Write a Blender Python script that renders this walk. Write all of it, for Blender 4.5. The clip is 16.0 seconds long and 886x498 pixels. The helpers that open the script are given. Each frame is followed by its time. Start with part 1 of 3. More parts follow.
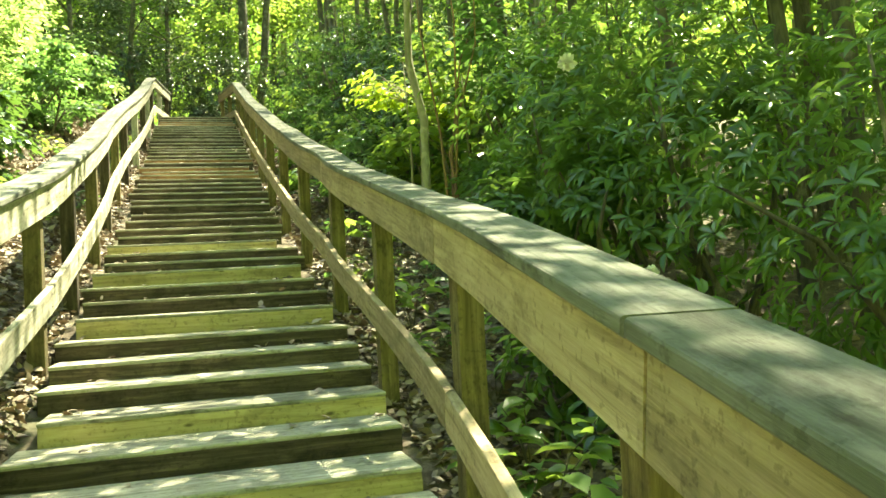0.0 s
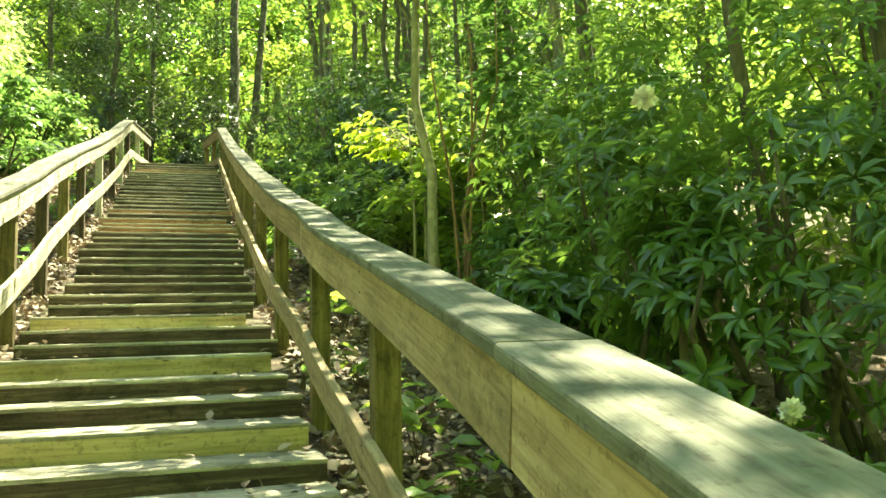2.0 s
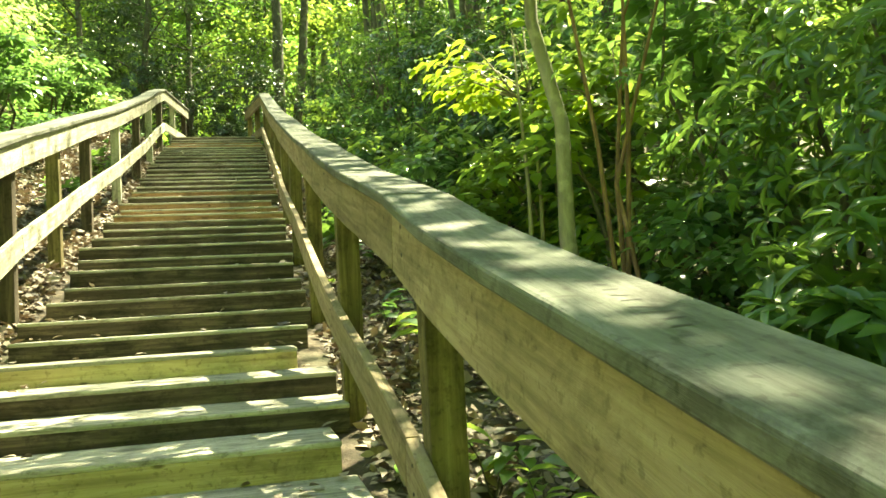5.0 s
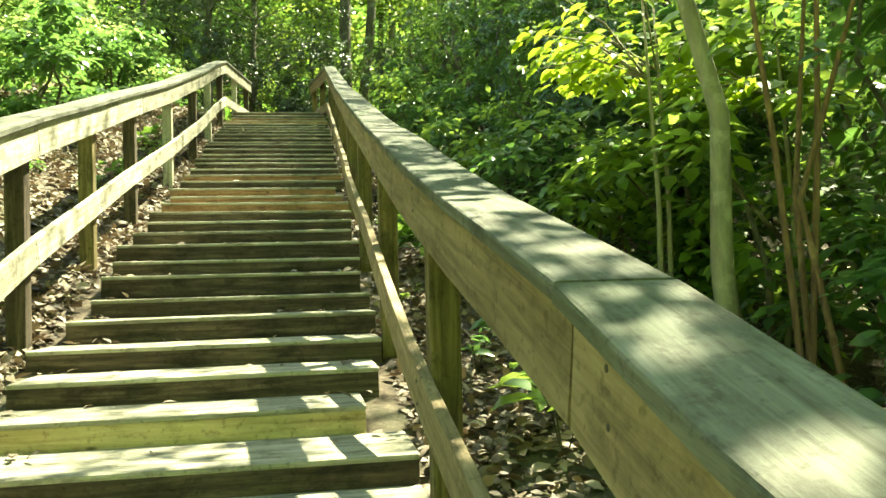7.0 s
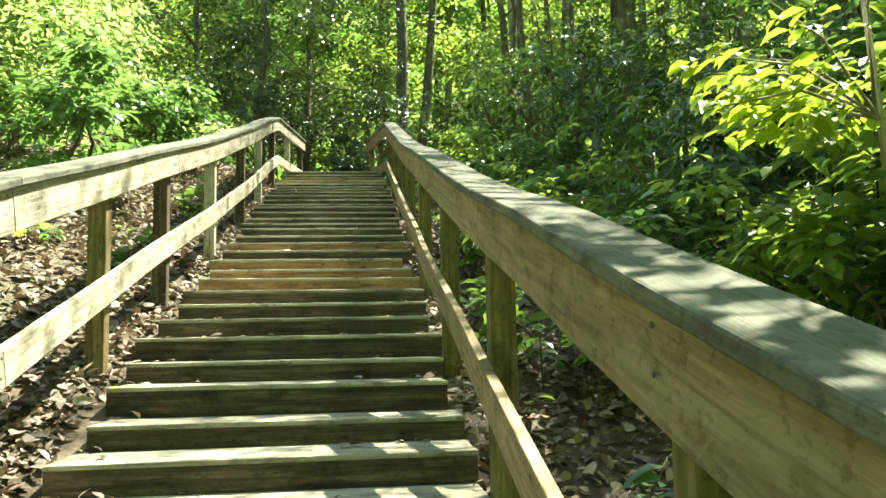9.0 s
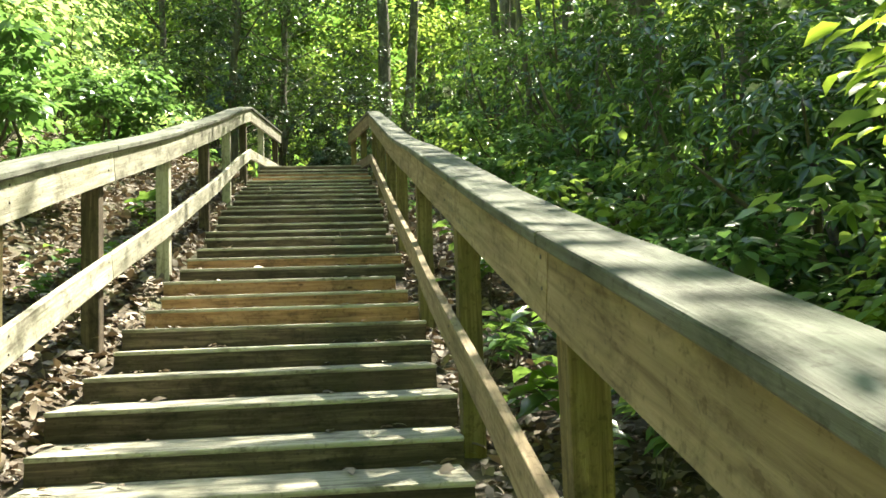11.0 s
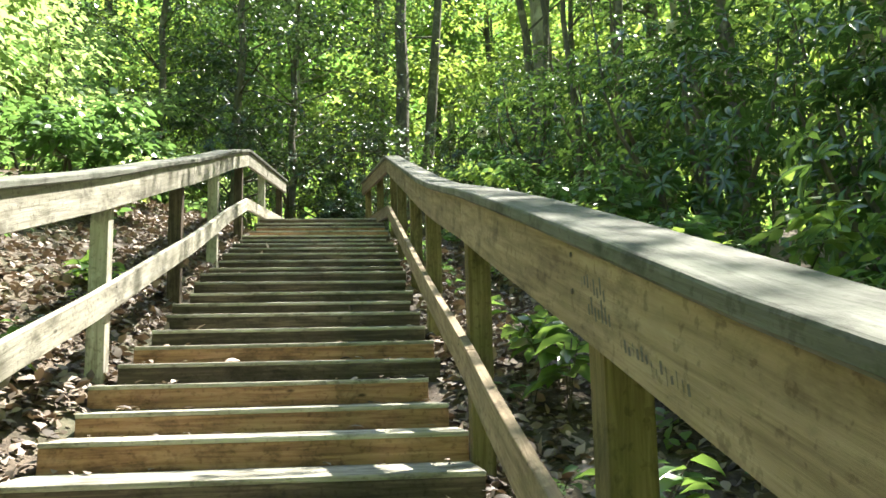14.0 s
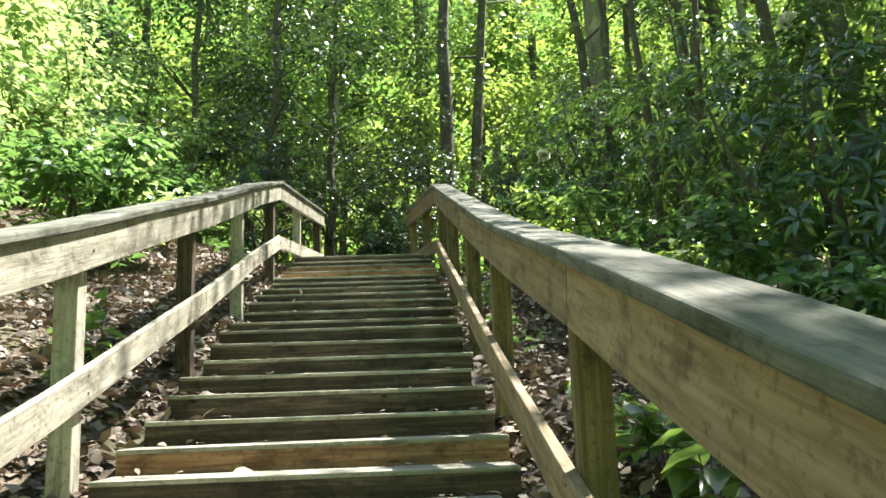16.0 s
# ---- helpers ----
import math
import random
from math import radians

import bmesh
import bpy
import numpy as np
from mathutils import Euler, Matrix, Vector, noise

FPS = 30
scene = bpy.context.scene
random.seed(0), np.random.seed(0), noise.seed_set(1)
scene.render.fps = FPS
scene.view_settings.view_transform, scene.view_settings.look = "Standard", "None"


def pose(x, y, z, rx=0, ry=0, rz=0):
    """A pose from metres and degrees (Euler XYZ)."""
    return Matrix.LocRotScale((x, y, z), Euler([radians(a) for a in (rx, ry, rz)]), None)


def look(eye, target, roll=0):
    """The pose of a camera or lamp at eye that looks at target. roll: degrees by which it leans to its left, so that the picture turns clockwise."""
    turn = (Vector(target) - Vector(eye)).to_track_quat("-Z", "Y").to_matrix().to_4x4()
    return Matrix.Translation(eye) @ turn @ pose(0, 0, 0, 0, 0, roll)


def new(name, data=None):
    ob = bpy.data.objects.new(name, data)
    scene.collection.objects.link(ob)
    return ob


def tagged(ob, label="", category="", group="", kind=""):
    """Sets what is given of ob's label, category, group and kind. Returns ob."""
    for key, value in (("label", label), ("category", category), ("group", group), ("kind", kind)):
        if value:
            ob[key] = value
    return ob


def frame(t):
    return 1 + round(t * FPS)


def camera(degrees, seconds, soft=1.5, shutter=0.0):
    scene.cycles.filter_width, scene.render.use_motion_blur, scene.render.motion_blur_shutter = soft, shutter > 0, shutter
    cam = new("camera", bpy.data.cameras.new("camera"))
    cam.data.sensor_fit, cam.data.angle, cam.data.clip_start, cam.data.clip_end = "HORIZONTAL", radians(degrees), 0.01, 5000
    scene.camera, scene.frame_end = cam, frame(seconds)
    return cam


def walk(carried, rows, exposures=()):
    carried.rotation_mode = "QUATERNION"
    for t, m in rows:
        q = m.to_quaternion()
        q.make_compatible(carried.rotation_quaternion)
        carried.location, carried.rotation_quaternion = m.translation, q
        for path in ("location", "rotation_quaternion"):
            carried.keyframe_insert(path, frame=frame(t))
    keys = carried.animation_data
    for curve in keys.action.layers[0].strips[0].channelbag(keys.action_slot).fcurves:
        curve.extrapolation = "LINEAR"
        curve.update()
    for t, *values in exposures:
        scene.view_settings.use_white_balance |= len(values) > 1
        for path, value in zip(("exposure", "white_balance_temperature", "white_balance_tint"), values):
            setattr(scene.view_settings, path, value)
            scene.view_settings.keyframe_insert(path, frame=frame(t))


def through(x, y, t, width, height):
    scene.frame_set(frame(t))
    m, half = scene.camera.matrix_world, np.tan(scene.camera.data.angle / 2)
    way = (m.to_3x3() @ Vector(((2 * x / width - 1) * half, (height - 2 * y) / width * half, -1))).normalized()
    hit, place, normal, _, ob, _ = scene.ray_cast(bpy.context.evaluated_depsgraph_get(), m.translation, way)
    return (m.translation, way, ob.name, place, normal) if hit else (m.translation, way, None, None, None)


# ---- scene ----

# ---- camera ----
cam = camera(57.64, 16.0, soft=1.6)
PATH = [
    (0.0, look((-0.052, -4.072, 0.362), (2.849, 5.462, 1.190), -3.89)),
    (0.5, look((0.096, -3.750, 0.453), (3.258, 5.702, 1.267), -3.36)),
    (1.0, look((0.109, -3.390, 0.501), (3.244, 5.990, 1.981), -2.73)),
    (1.5, look((0.148, -3.011, 0.639), (3.481, 6.287, 2.202), -2.77)),
    (2.0, look((0.228, -2.630, 0.706), (3.266, 6.779, 2.206), -2.36)),
    (2.5, look((0.231, -2.188, 0.782), (2.949, 7.346, 2.092), -2.08)),
    (3.0, look((0.352, -1.798, 0.848), (3.025, 7.753, 2.129), -0.93)),
    (3.5, look((0.370, -1.421, 0.969), (2.948, 8.136, 2.386), 0.68)),
    (4.0, look((0.325, -1.036, 1.074), (3.061, 8.500, 2.330), -1.35)),
    (4.5, look((0.395, -0.704, 1.131), (2.986, 8.880, 2.330), -3.01)),
    (7.0, look((0.460, 0.627, 1.557), (2.128, 10.450, 2.414), -2.05)),
    (7.5, look((0.450, 0.901, 1.628), (1.822, 10.757, 2.617), -0.68)),
    (8.0, look((0.393, 1.293, 1.736), (1.807, 11.147, 2.683), -1.73)),
    (8.5, look((0.407, 1.619, 1.803), (1.910, 11.433, 2.997), -1.11)),
    (9.0, look((0.359, 1.929, 1.890), (1.440, 11.742, 3.481), -1.43)),
    (11.5, look((0.333, 3.367, 2.394), (1.780, 13.169, 3.744), -2.88)),
    (12.0, look((0.300, 3.703, 2.492), (1.987, 13.473, 3.796), -2.86)),
    (12.5, look((0.365, 3.921, 2.520), (2.091, 13.647, 4.078), -3.37)),
    (13.0, look((0.377, 4.225, 2.607), (1.388, 14.028, 4.305), -2.98)),
    (13.5, look((0.320, 4.536, 2.688), (1.389, 14.296, 4.584), -1.58)),
    (14.0, look((0.369, 4.811, 2.725), (1.535, 14.521, 4.811), -1.76)),
    (14.5, look((0.369, 5.113, 2.862), (1.285, 14.812, 5.116), -2.01)),
    (15.0, look((0.279, 5.396, 2.942), (1.205, 15.121, 5.078), -2.12)),
    (15.5, look((0.333, 5.616, 3.024), (1.298, 15.331, 5.190), -2.05)),
    (16.0, look((0.367, 5.866, 3.141), (1.002, 15.558, 5.519), -2.23)),
]
EXPOSURE = [(0.0, 2.97, 8900, -13), (4.5, 2.89, 9300, -15), (6.5, 2.76, 8800, -16), (8.5, 2.58, 7700, -8), (11.0, 2.46, 7200, 0), (13.5, 2.5, 6600, 8), (16.0, 2.35, 6550, 8)]
walk(cam, PATH, EXPOSURE)

# ---- sky and sun ----
SUN_DIR = Vector((0.365, 0.31, 0.88)).normalized()
world = bpy.data.worlds.new("sky")
scene.world = world
world.use_nodes = True
wn = world.node_tree
sky = wn.nodes.new("ShaderNodeTexSky")
sky.sky_type, sky.sun_disc = "NISHITA", False
sky.sun_elevation = math.asin(SUN_DIR.z)
sky.sun_rotation = math.atan2(SUN_DIR.x, SUN_DIR.y)
wn.links.new(sky.outputs[0], wn.nodes["Background"].inputs[0])
wn.nodes["Background"].inputs[1].default_value = 0.09
sun = new("sun", bpy.data.lights.new("sun", "SUN"))
sun.data.energy, sun.data.angle, sun.data.color = 5.0, radians(0.53), (1.0, 0.95, 0.86)
sun.matrix_world = look(SUN_DIR * 60, (0, 0, 0))


# ---- stair profile: nosing distances and heights, step -2 to 42 ----
STEP_Y = [-0.734, -0.355, -0.000, 0.345, 0.681, 1.022, 1.381, 1.776, 2.187, 2.592, 3.001, 3.446, 3.906, 4.312, 4.739, 5.139, 5.517, 5.865, 6.235, 6.599, 6.996, 7.382, 7.779, 8.175, 8.532, 8.882, 9.140, 9.431, 9.742, 10.106, 10.487, 10.856, 11.199, 11.542, 11.919, 12.265, 12.601, 12.955, 13.324, 13.697, 14.052, 14.387, 14.718, 15.054, 15.363]
STEP_Z = [-0.259, -0.124, 0.000, 0.123, 0.235, 0.350, 0.491, 0.612, 0.728, 0.865, 0.973, 1.092, 1.220, 1.345, 1.470, 1.610, 1.729, 1.885, 2.005, 2.154, 2.287, 2.415, 2.549, 2.685, 2.803, 2.939, 3.058, 3.179, 3.302, 3.443, 3.570, 3.702, 3.843, 3.981, 4.096, 4.231, 4.369, 4.500, 4.628, 4.755, 4.886, 5.020, 5.153, 5.283, 5.421]
FIRST = -2
LOW_N = 14                       # steps below the first measured one, with deeper treads
for k in range(LOW_N):
    STEP_Y.insert(0, STEP_Y[0] - 0.50)
    STEP_Z.insert(0, STEP_Z[0] - 0.118)
    FIRST -= 1
SMOOTH_Y = np.arange(-9.0, 15.6, 0.2)
SMOOTH_Z = np.array([np.mean(np.interp(np.linspace(v - 0.7, v + 0.7, 15), STEP_Y, STEP_Z)) for v in SMOOTH_Y])


def stair_z(y):
    """Height of the line of nosings, carried on below and above the stairs."""
    if y < STEP_Y[0]:
        return STEP_Z[0] + (y - STEP_Y[0]) * 0.12
    if y > 14.6:
        return float(np.interp(14.6, SMOOTH_Y, SMOOTH_Z)) + (y - 14.6) * 0.19
    return float(np.interp(y, SMOOTH_Y, SMOOTH_Z))


def ground_z(x, y):
    """Height of the forest floor."""
    if y < 14.6:
        s = stair_z(y) - 0.13
    else:
        s = stair_z(min(y, 30)) - 0.13 + max(0.0, y - 30) * 0.22
    a = abs(x)
    if x < -0.85:
        s += 0.30 * (1 - math.exp(-(a - 0.85) / 0.9)) + 0.20 * min(a - 0.85, 14) + 0.1 * max(0, a - 15)
    elif x > 0.85:
        s += -0.10 * (1 - math.exp(-(a - 0.85) / 0.6)) + 0.03 * (a - 0.85)
    n = noise.noise(Vector((x * 0.7, y * 0.7, 3.1))) * 0.10 + noise.noise(Vector((x * 2.3, y * 2.3, 8.1))) * 0.03
    return s + n * min(1.0, max(0.0, (a - 0.75) / 0.5))


# ---- materials ----
def nodes_of(name):
    m = bpy.data.materials.new(name)
    m.use_nodes = True
    return m, m.node_tree.nodes, m.node_tree.links, m.node_tree.nodes["Principled BSDF"]


def ramp(n, stops):
    r = n.new("ShaderNodeValToRGB")
    el = r.color_ramp.elements
    while len(el) < len(stops):
        el.new(0.5)
    for e, (p, c) in zip(el, stops):
        e.position, e.color = p, (*c, 1)
    return r


def mix(n, l, fac, a, b, kind="MIX"):
    m = n.new("ShaderNodeMix")
    m.data_type, m.blend_type = "RGBA", kind
    for sock, v in ((m.inputs["Factor"], fac), (m.inputs["A"], a), (m.inputs["B"], b)):
        if isinstance(v, bpy.types.NodeSocket):
            l.new(v, sock)
        elif isinstance(v, (int, float)):
            sock.default_value = v
        else:
            sock.default_value = (*v, 1)
    return m.outputs["Result"]


def tex_noise(n, l, vec, scale, detail=5.0, rough=0.6, dist=0.0):
    t = n.new("ShaderNodeTexNoise")
    t.inputs["Scale"].default_value, t.inputs["Detail"].default_value = scale, detail
    t.inputs["Roughness"].default_value, t.inputs["Distortion"].default_value = rough, dist
    if vec is not None:
        l.new(vec, t.inputs["Vector"])
    return t.outputs["Fac"]


def wood(name, dark, mid, pale, moss=(0.10, 0.13, 0.04), moss_amount=0.5, rough=0.85, streak=0.4, soot=0.75):
    """Weathered lumber: grain along local x, knots, blotches of algae and soil."""
    m, n, l, b = nodes_of(name)
    tc = n.new("ShaderNodeTexCoord")
    info = n.new("ShaderNodeObjectInfo")
    shift = n.new("ShaderNodeVectorMath")
    shift.operation = "MULTIPLY_ADD"
    comb = n.new("ShaderNodeCombineXYZ")
    for i in range(3):
        l.new(info.outputs["Random"], comb.inputs[i])
    l.new(comb.outputs[0], shift.inputs[0])
    shift.inputs[1].default_value = (31.0, 17.0, 23.0)
    l.new(tc.outputs["Object"], shift.inputs[2])
    mp = n.new("ShaderNodeMapping")
    mp.inputs["Scale"].default_value = (1.0, 16.0, 16.0)
    l.new(shift.outputs[0], mp.inputs["Vector"])
    grain = tex_noise(n, l, mp.outputs[0], 2.2, 8.0, 0.65, 0.6)
    mp2 = n.new("ShaderNodeMapping")
    mp2.inputs["Scale"].default_value = (2.0, 90.0, 90.0)
    l.new(shift.outputs[0], mp2.inputs["Vector"])
    fibre = tex_noise(n, l, mp2.outputs[0], 2.0, 4.0, 0.7)
    base = ramp(n, [(0.30, dark), (0.5, mid), (0.72, pale)])
    l.new(grain, base.inputs[0])
    vor = n.new("ShaderNodeTexVoronoi")
    vor.inputs["Scale"].default_value = 3.2
    vor.feature = "F1"
    mpk = n.new("ShaderNodeMapping")
    mpk.inputs["Scale"].default_value = (0.8, 1.9, 1.9)
    l.new(shift.outputs[0], mpk.inputs["Vector"])
    l.new(mpk.outputs[0], vor.inputs["Vector"])
    knot = ramp(n, [(0.03, (1, 1, 1)), (0.075, (0, 0, 0))])
    l.new(vor.outputs["Distance"], knot.inputs[0])
    col = mix(n, l, knot.outputs[0], base.outputs[0], tuple(v * 0.55 for v in dark))
    blot = tex_noise(n, l, shift.outputs[0], 3.5, 6.0, 0.65)
    bl = ramp(n, [(0.42, (0, 0, 0)), (0.68, (1, 1, 1))])
    l.new(blot, bl.inputs[0])
    mul = n.new("ShaderNodeMath")
    mul.operation = "MULTIPLY"
    l.new(bl.outputs[0], mul.inputs[0])
    mul.inputs[1].default_value = moss_amount
    col = mix(n, l, mul.outputs[0], col, moss)
    stain = ramp(n, [(0.36, (0.30, 0.29, 0.26)), (0.50, (1, 1, 1))])
    mps = n.new("ShaderNodeMapping")
    mps.inputs["Scale"].default_value = (1.0, 1.7, 1.7)
    l.new(shift.outputs[0], mps.inputs["Vector"])
    l.new(tex_noise(n, l, mps.outputs[0], 4.5, 7.0, 0.72, 0.3), stain.inputs[0])
    col = mix(n, l, soot, col, stain.outputs[0], "MULTIPLY")
    speck = ramp(n, [(0.36, (0.5, 0.48, 0.45)), (0.43, (1, 1, 1))])
    l.new(tex_noise(n, l, shift.outputs[0], 38.0, 4.0, 0.6), speck.inputs[0])
    col = mix(n, l, 0.6, col, speck.outputs[0], "MULTIPLY")
    var = n.new("ShaderNodeMapRange")
    var.inputs["To Min"].default_value, var.inputs["To Max"].default_value = 0.78, 1.2
    l.new(info.outputs["Random"], var.inputs["Value"])
    hsv = n.new("ShaderNodeHueSaturation")
    l.new(var.outputs[0], hsv.inputs["Value"])
    l.new(col, hsv.inputs["Color"])
    dirt = ramp(n, [(0.40, (0.62, 0.60, 0.56)), (0.56, (1, 1, 1))])
    l.new(tex_noise(n, l, mp.outputs[0], 0.8, 4.0, 0.7, 0.3), dirt.inputs[0])
    l.new(mix(n, l, streak, col, dirt.outputs[0], "MULTIPLY"), hsv.inputs["Color"])
    l.new(hsv.outputs[0], b.inputs["Base Color"])
    b.inputs["Roughness"].default_value = rough
    b.inputs["Specular IOR Level"].default_value = 0.3
    add = n.new("ShaderNodeMath")
    add.operation = "ADD"
    l.new(grain, add.inputs[0])
    l.new(fibre, add.inputs[1])
    bump = n.new("ShaderNodeBump")
    bump.inputs["Strength"].default_value, bump.inputs["Distance"].default_value = 0.45, 0.006
    l.new(add.outputs[0], bump.inputs["Height"])
    l.new(bump.outputs[0], b.inputs["Normal"])
    return m


def foliage(name, dark, pale, glow, through=0.4, rough=0.45):
    """Leaf: glossy top, light passing through; each leaf has its own tone."""
    m, n, l, b = nodes_of(name)
    geo = n.new("ShaderNodeNewGeometry")
    r = ramp(n, [(0.0, dark), (1.0, pale)])
    l.new(geo.outputs["Random Per Island"], r.inputs[0])
    tc = n.new("ShaderNodeTexCoord")
    big = tex_noise(n, l, tc.outputs["Object"], 0.8, 3.0)
    var = n.new("ShaderNodeMapRange")
    var.inputs["From Min"].default_value, var.inputs["From Max"].default_value = 0.3, 0.7
    var.inputs["To Min"].default_value, var.inputs["To Max"].default_value = 0.7, 1.3
    l.new(big, var.inputs["Value"])
    hsv = n.new("ShaderNodeHueSaturation")
    l.new(var.outputs[0], hsv.inputs["Value"])
    l.new(r.outputs[0], hsv.inputs["Color"])
    l.new(hsv.outputs[0], b.inputs["Base Color"])
    b.inputs["Roughness"].default_value = rough
    b.inputs["Specular IOR Level"].default_value = 0.65
    tr = n.new("ShaderNodeBsdfTranslucent")
    g = mix(n, l, geo.outputs["Random Per Island"], glow, tuple(v * 0.6 for v in glow))
    l.new(g, tr.inputs["Color"])
    mx = n.new("ShaderNodeMixShader")
    mx.inputs[0].default_value = through
    l.new(b.outputs[0], mx.inputs[1])
    l.new(tr.outputs[0], mx.inputs[2])
    l.new(mx.outputs[0], n["Material Output"].inputs[0])
    return m


def bark(name, dark, pale, scale=9.0):
    m, n, l, b = nodes_of(name)
    tc = n.new("ShaderNodeTexCoord")
    mp = n.new("ShaderNodeMapping")
    mp.inputs["Scale"].default_value = (1, 1, 0.22)
    l.new(tc.outputs["Object"], mp.inputs["Vector"])
    f = tex_noise(n, l, mp.outputs[0], scale * 2, 8.0, 0.7, 0.4)
    r = ramp(n, [(0.35, dark), (0.65, pale)])
    l.new(f, r.inputs[0])
    lich = ramp(n, [(0.55, (0, 0, 0)), (0.66, (1, 1, 1))])
    l.new(tex_noise(n, l, tc.outputs["Object"], 4.0, 5.0, 0.6), lich.inputs[0])
    col = mix(n, l, lich.outputs[0], r.outputs[0], tuple(min(1, v * 1.3 + 0.03) for v in pale))
    l.new(col, b.inputs["Base Color"])
    b.inputs["Roughness"].default_value = 0.9
    bump = n.new("ShaderNodeBump")
    bump.inputs["Strength"].default_value, bump.inputs["Distance"].default_value = 0.8, 0.02
    l.new(f, bump.inputs["Height"])
    l.new(bump.outputs[0], b.inputs["Normal"])
    return m


def soil(name):
    m, n, l, b = nodes_of(name)
    tc = n.new("ShaderNodeTexCoord")
    f = tex_noise(n, l, tc.outputs["Object"], 9.0, 8.0, 0.75)
    r = ramp(n, [(0.3, (0.025, 0.018, 0.012)), (0.5, (0.075, 0.055, 0.038)), (0.7, (0.19, 0.15, 0.11))])
    l.new(f, r.inputs[0])
    g = ramp(n, [(0.5, (0, 0, 0)), (0.62, (1, 1, 1))])
    l.new(tex_noise(n, l, tc.outputs["Object"], 1.1, 5.0, 0.6), g.inputs[0])
    half = n.new("ShaderNodeMath")
    half.operation = "MULTIPLY"
    l.new(g.outputs[0], half.inputs[0])
    half.inputs[1].default_value = 0.35
    col = mix(n, l, half.outputs[0], r.outputs[0], (0.06, 0.085, 0.03))
    l.new(col, b.inputs["Base Color"])
    b.inputs["Roughness"].default_value = 0.95
    bump = n.new("ShaderNodeBump")
    bump.inputs["Strength"].default_value, bump.inputs["Distance"].default_value = 0.9, 0.03
    l.new(f, bump.inputs["Height"])
    l.new(bump.outputs[0], b.inputs["Normal"])
    return m


def plain(name, col, rough=0.6):
    m, n, l, b = nodes_of(name)
    tc = n.new("ShaderNodeTexCoord")
    f = tex_noise(n, l, tc.outputs["Object"], 40.0, 4.0)
    r = ramp(n, [(0.3, tuple(v * 0.8 for v in col)), (0.7, col)])
    l.new(f, r.inputs[0])
    l.new(r.outputs[0], b.inputs["Base Color"])
    b.inputs["Roughness"].default_value = rough
    return m


# old wood, darkened further for the shade on the step fronts
SHADED_OLD_WOOD = wood("shaded_old_wood", (0.022, 0.016, 0.011), (0.066, 0.047, 0.033), (0.17, 0.128, 0.092), moss=(0.040, 0.036, 0.021), moss_amount=0.4, soot=0.85)
NEW_WOOD = wood("new_wood", (0.24, 0.185, 0.09), (0.40, 0.325, 0.17), (0.50, 0.425, 0.25), moss=(0.22, 0.19, 0.085), moss_amount=0.3, soot=0.45)
RED_WOOD = wood("red_wood", (0.12, 0.06, 0.032), (0.31, 0.17, 0.092), (0.43, 0.27, 0.165), moss_amount=0.06)
RAIL_WOOD = wood("rail_wood", (0.18, 0.132, 0.085), (0.355, 0.27, 0.185), (0.45, 0.365, 0.262), moss=(0.20, 0.16, 0.09), moss_amount=0.35, soot=0.5)
PALE_WOOD = wood("bleached_rail_wood", (0.20, 0.182, 0.14), (0.385, 0.36, 0.30), (0.52, 0.50, 0.435), moss=(0.20, 0.195, 0.125), moss_amount=0.35)
CAP_WOOD = wood("cap_wood", (0.075, 0.075, 0.06), (0.14, 0.14, 0.12), (0.22, 0.22, 0.195), moss=(0.065, 0.082, 0.05), moss_amount=0.6, streak=0.35)
POST_WOOD = wood("post_wood", (0.06, 0.042, 0.018), (0.16, 0.12, 0.058), (0.27, 0.21, 0.115), moss=(0.075, 0.078, 0.03), moss_amount=0.5)
# paler than the risers: sun on the treads is put into the colour
SUNLIT_TREAD_WOOD = wood("sunlit_tread_wood", (0.17, 0.155, 0.12), (0.34, 0.32, 0.26), (0.50, 0.48, 0.40), moss=(0.14, 0.15, 0.09), moss_amount=0.3)
# darker, browner tone for the right rails further up
DARK_RAIL_WOOD = wood("dark_rail_wood", (0.12, 0.085, 0.052), (0.245, 0.185, 0.122), (0.33, 0.265, 0.185), moss=(0.14, 0.115, 0.062), moss_amount=0.4, soot=0.6)
SOIL = soil("soil")
RHODO = foliage("rhododendron_leaf", (0.030, 0.072, 0.028), (0.11, 0.20, 0.072), (0.30, 0.48, 0.09), 0.38, 0.22)
# darker copy of the rhododendron leaf, with the thicket's shade in its colour
SHADE_RHODO = foliage("shaded_leaf", (0.022, 0.052, 0.022), (0.080, 0.15, 0.058), (0.18, 0.32, 0.06), 0.28, 0.25)
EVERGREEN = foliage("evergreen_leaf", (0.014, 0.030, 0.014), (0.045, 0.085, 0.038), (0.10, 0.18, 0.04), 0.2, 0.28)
BROAD = foliage("broad_leaf", (0.028, 0.07, 0.025), (0.105, 0.19, 0.068), (0.23, 0.42, 0.10), 0.40, 0.30)
BRIGHT = foliage("young_leaf", (0.05, 0.115, 0.03), (0.17, 0.28, 0.075), (0.44, 0.60, 0.11), 0.48, 0.32)
# GLOWING and SUNNY carry the look of full sun in their colour
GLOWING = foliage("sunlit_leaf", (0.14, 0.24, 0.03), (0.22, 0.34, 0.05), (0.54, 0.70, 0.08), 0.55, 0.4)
SUNNY = foliage("sunlit_bank_leaf", (0.09, 0.17, 0.05), (0.25, 0.37, 0.15), (0.50, 0.66, 0.22), 0.5, 0.25)
LITTER = foliage("dry_leaf", (0.045, 0.029, 0.019), (0.32, 0.25, 0.195), (0.2, 0.13, 0.07), 0.10, 0.65)
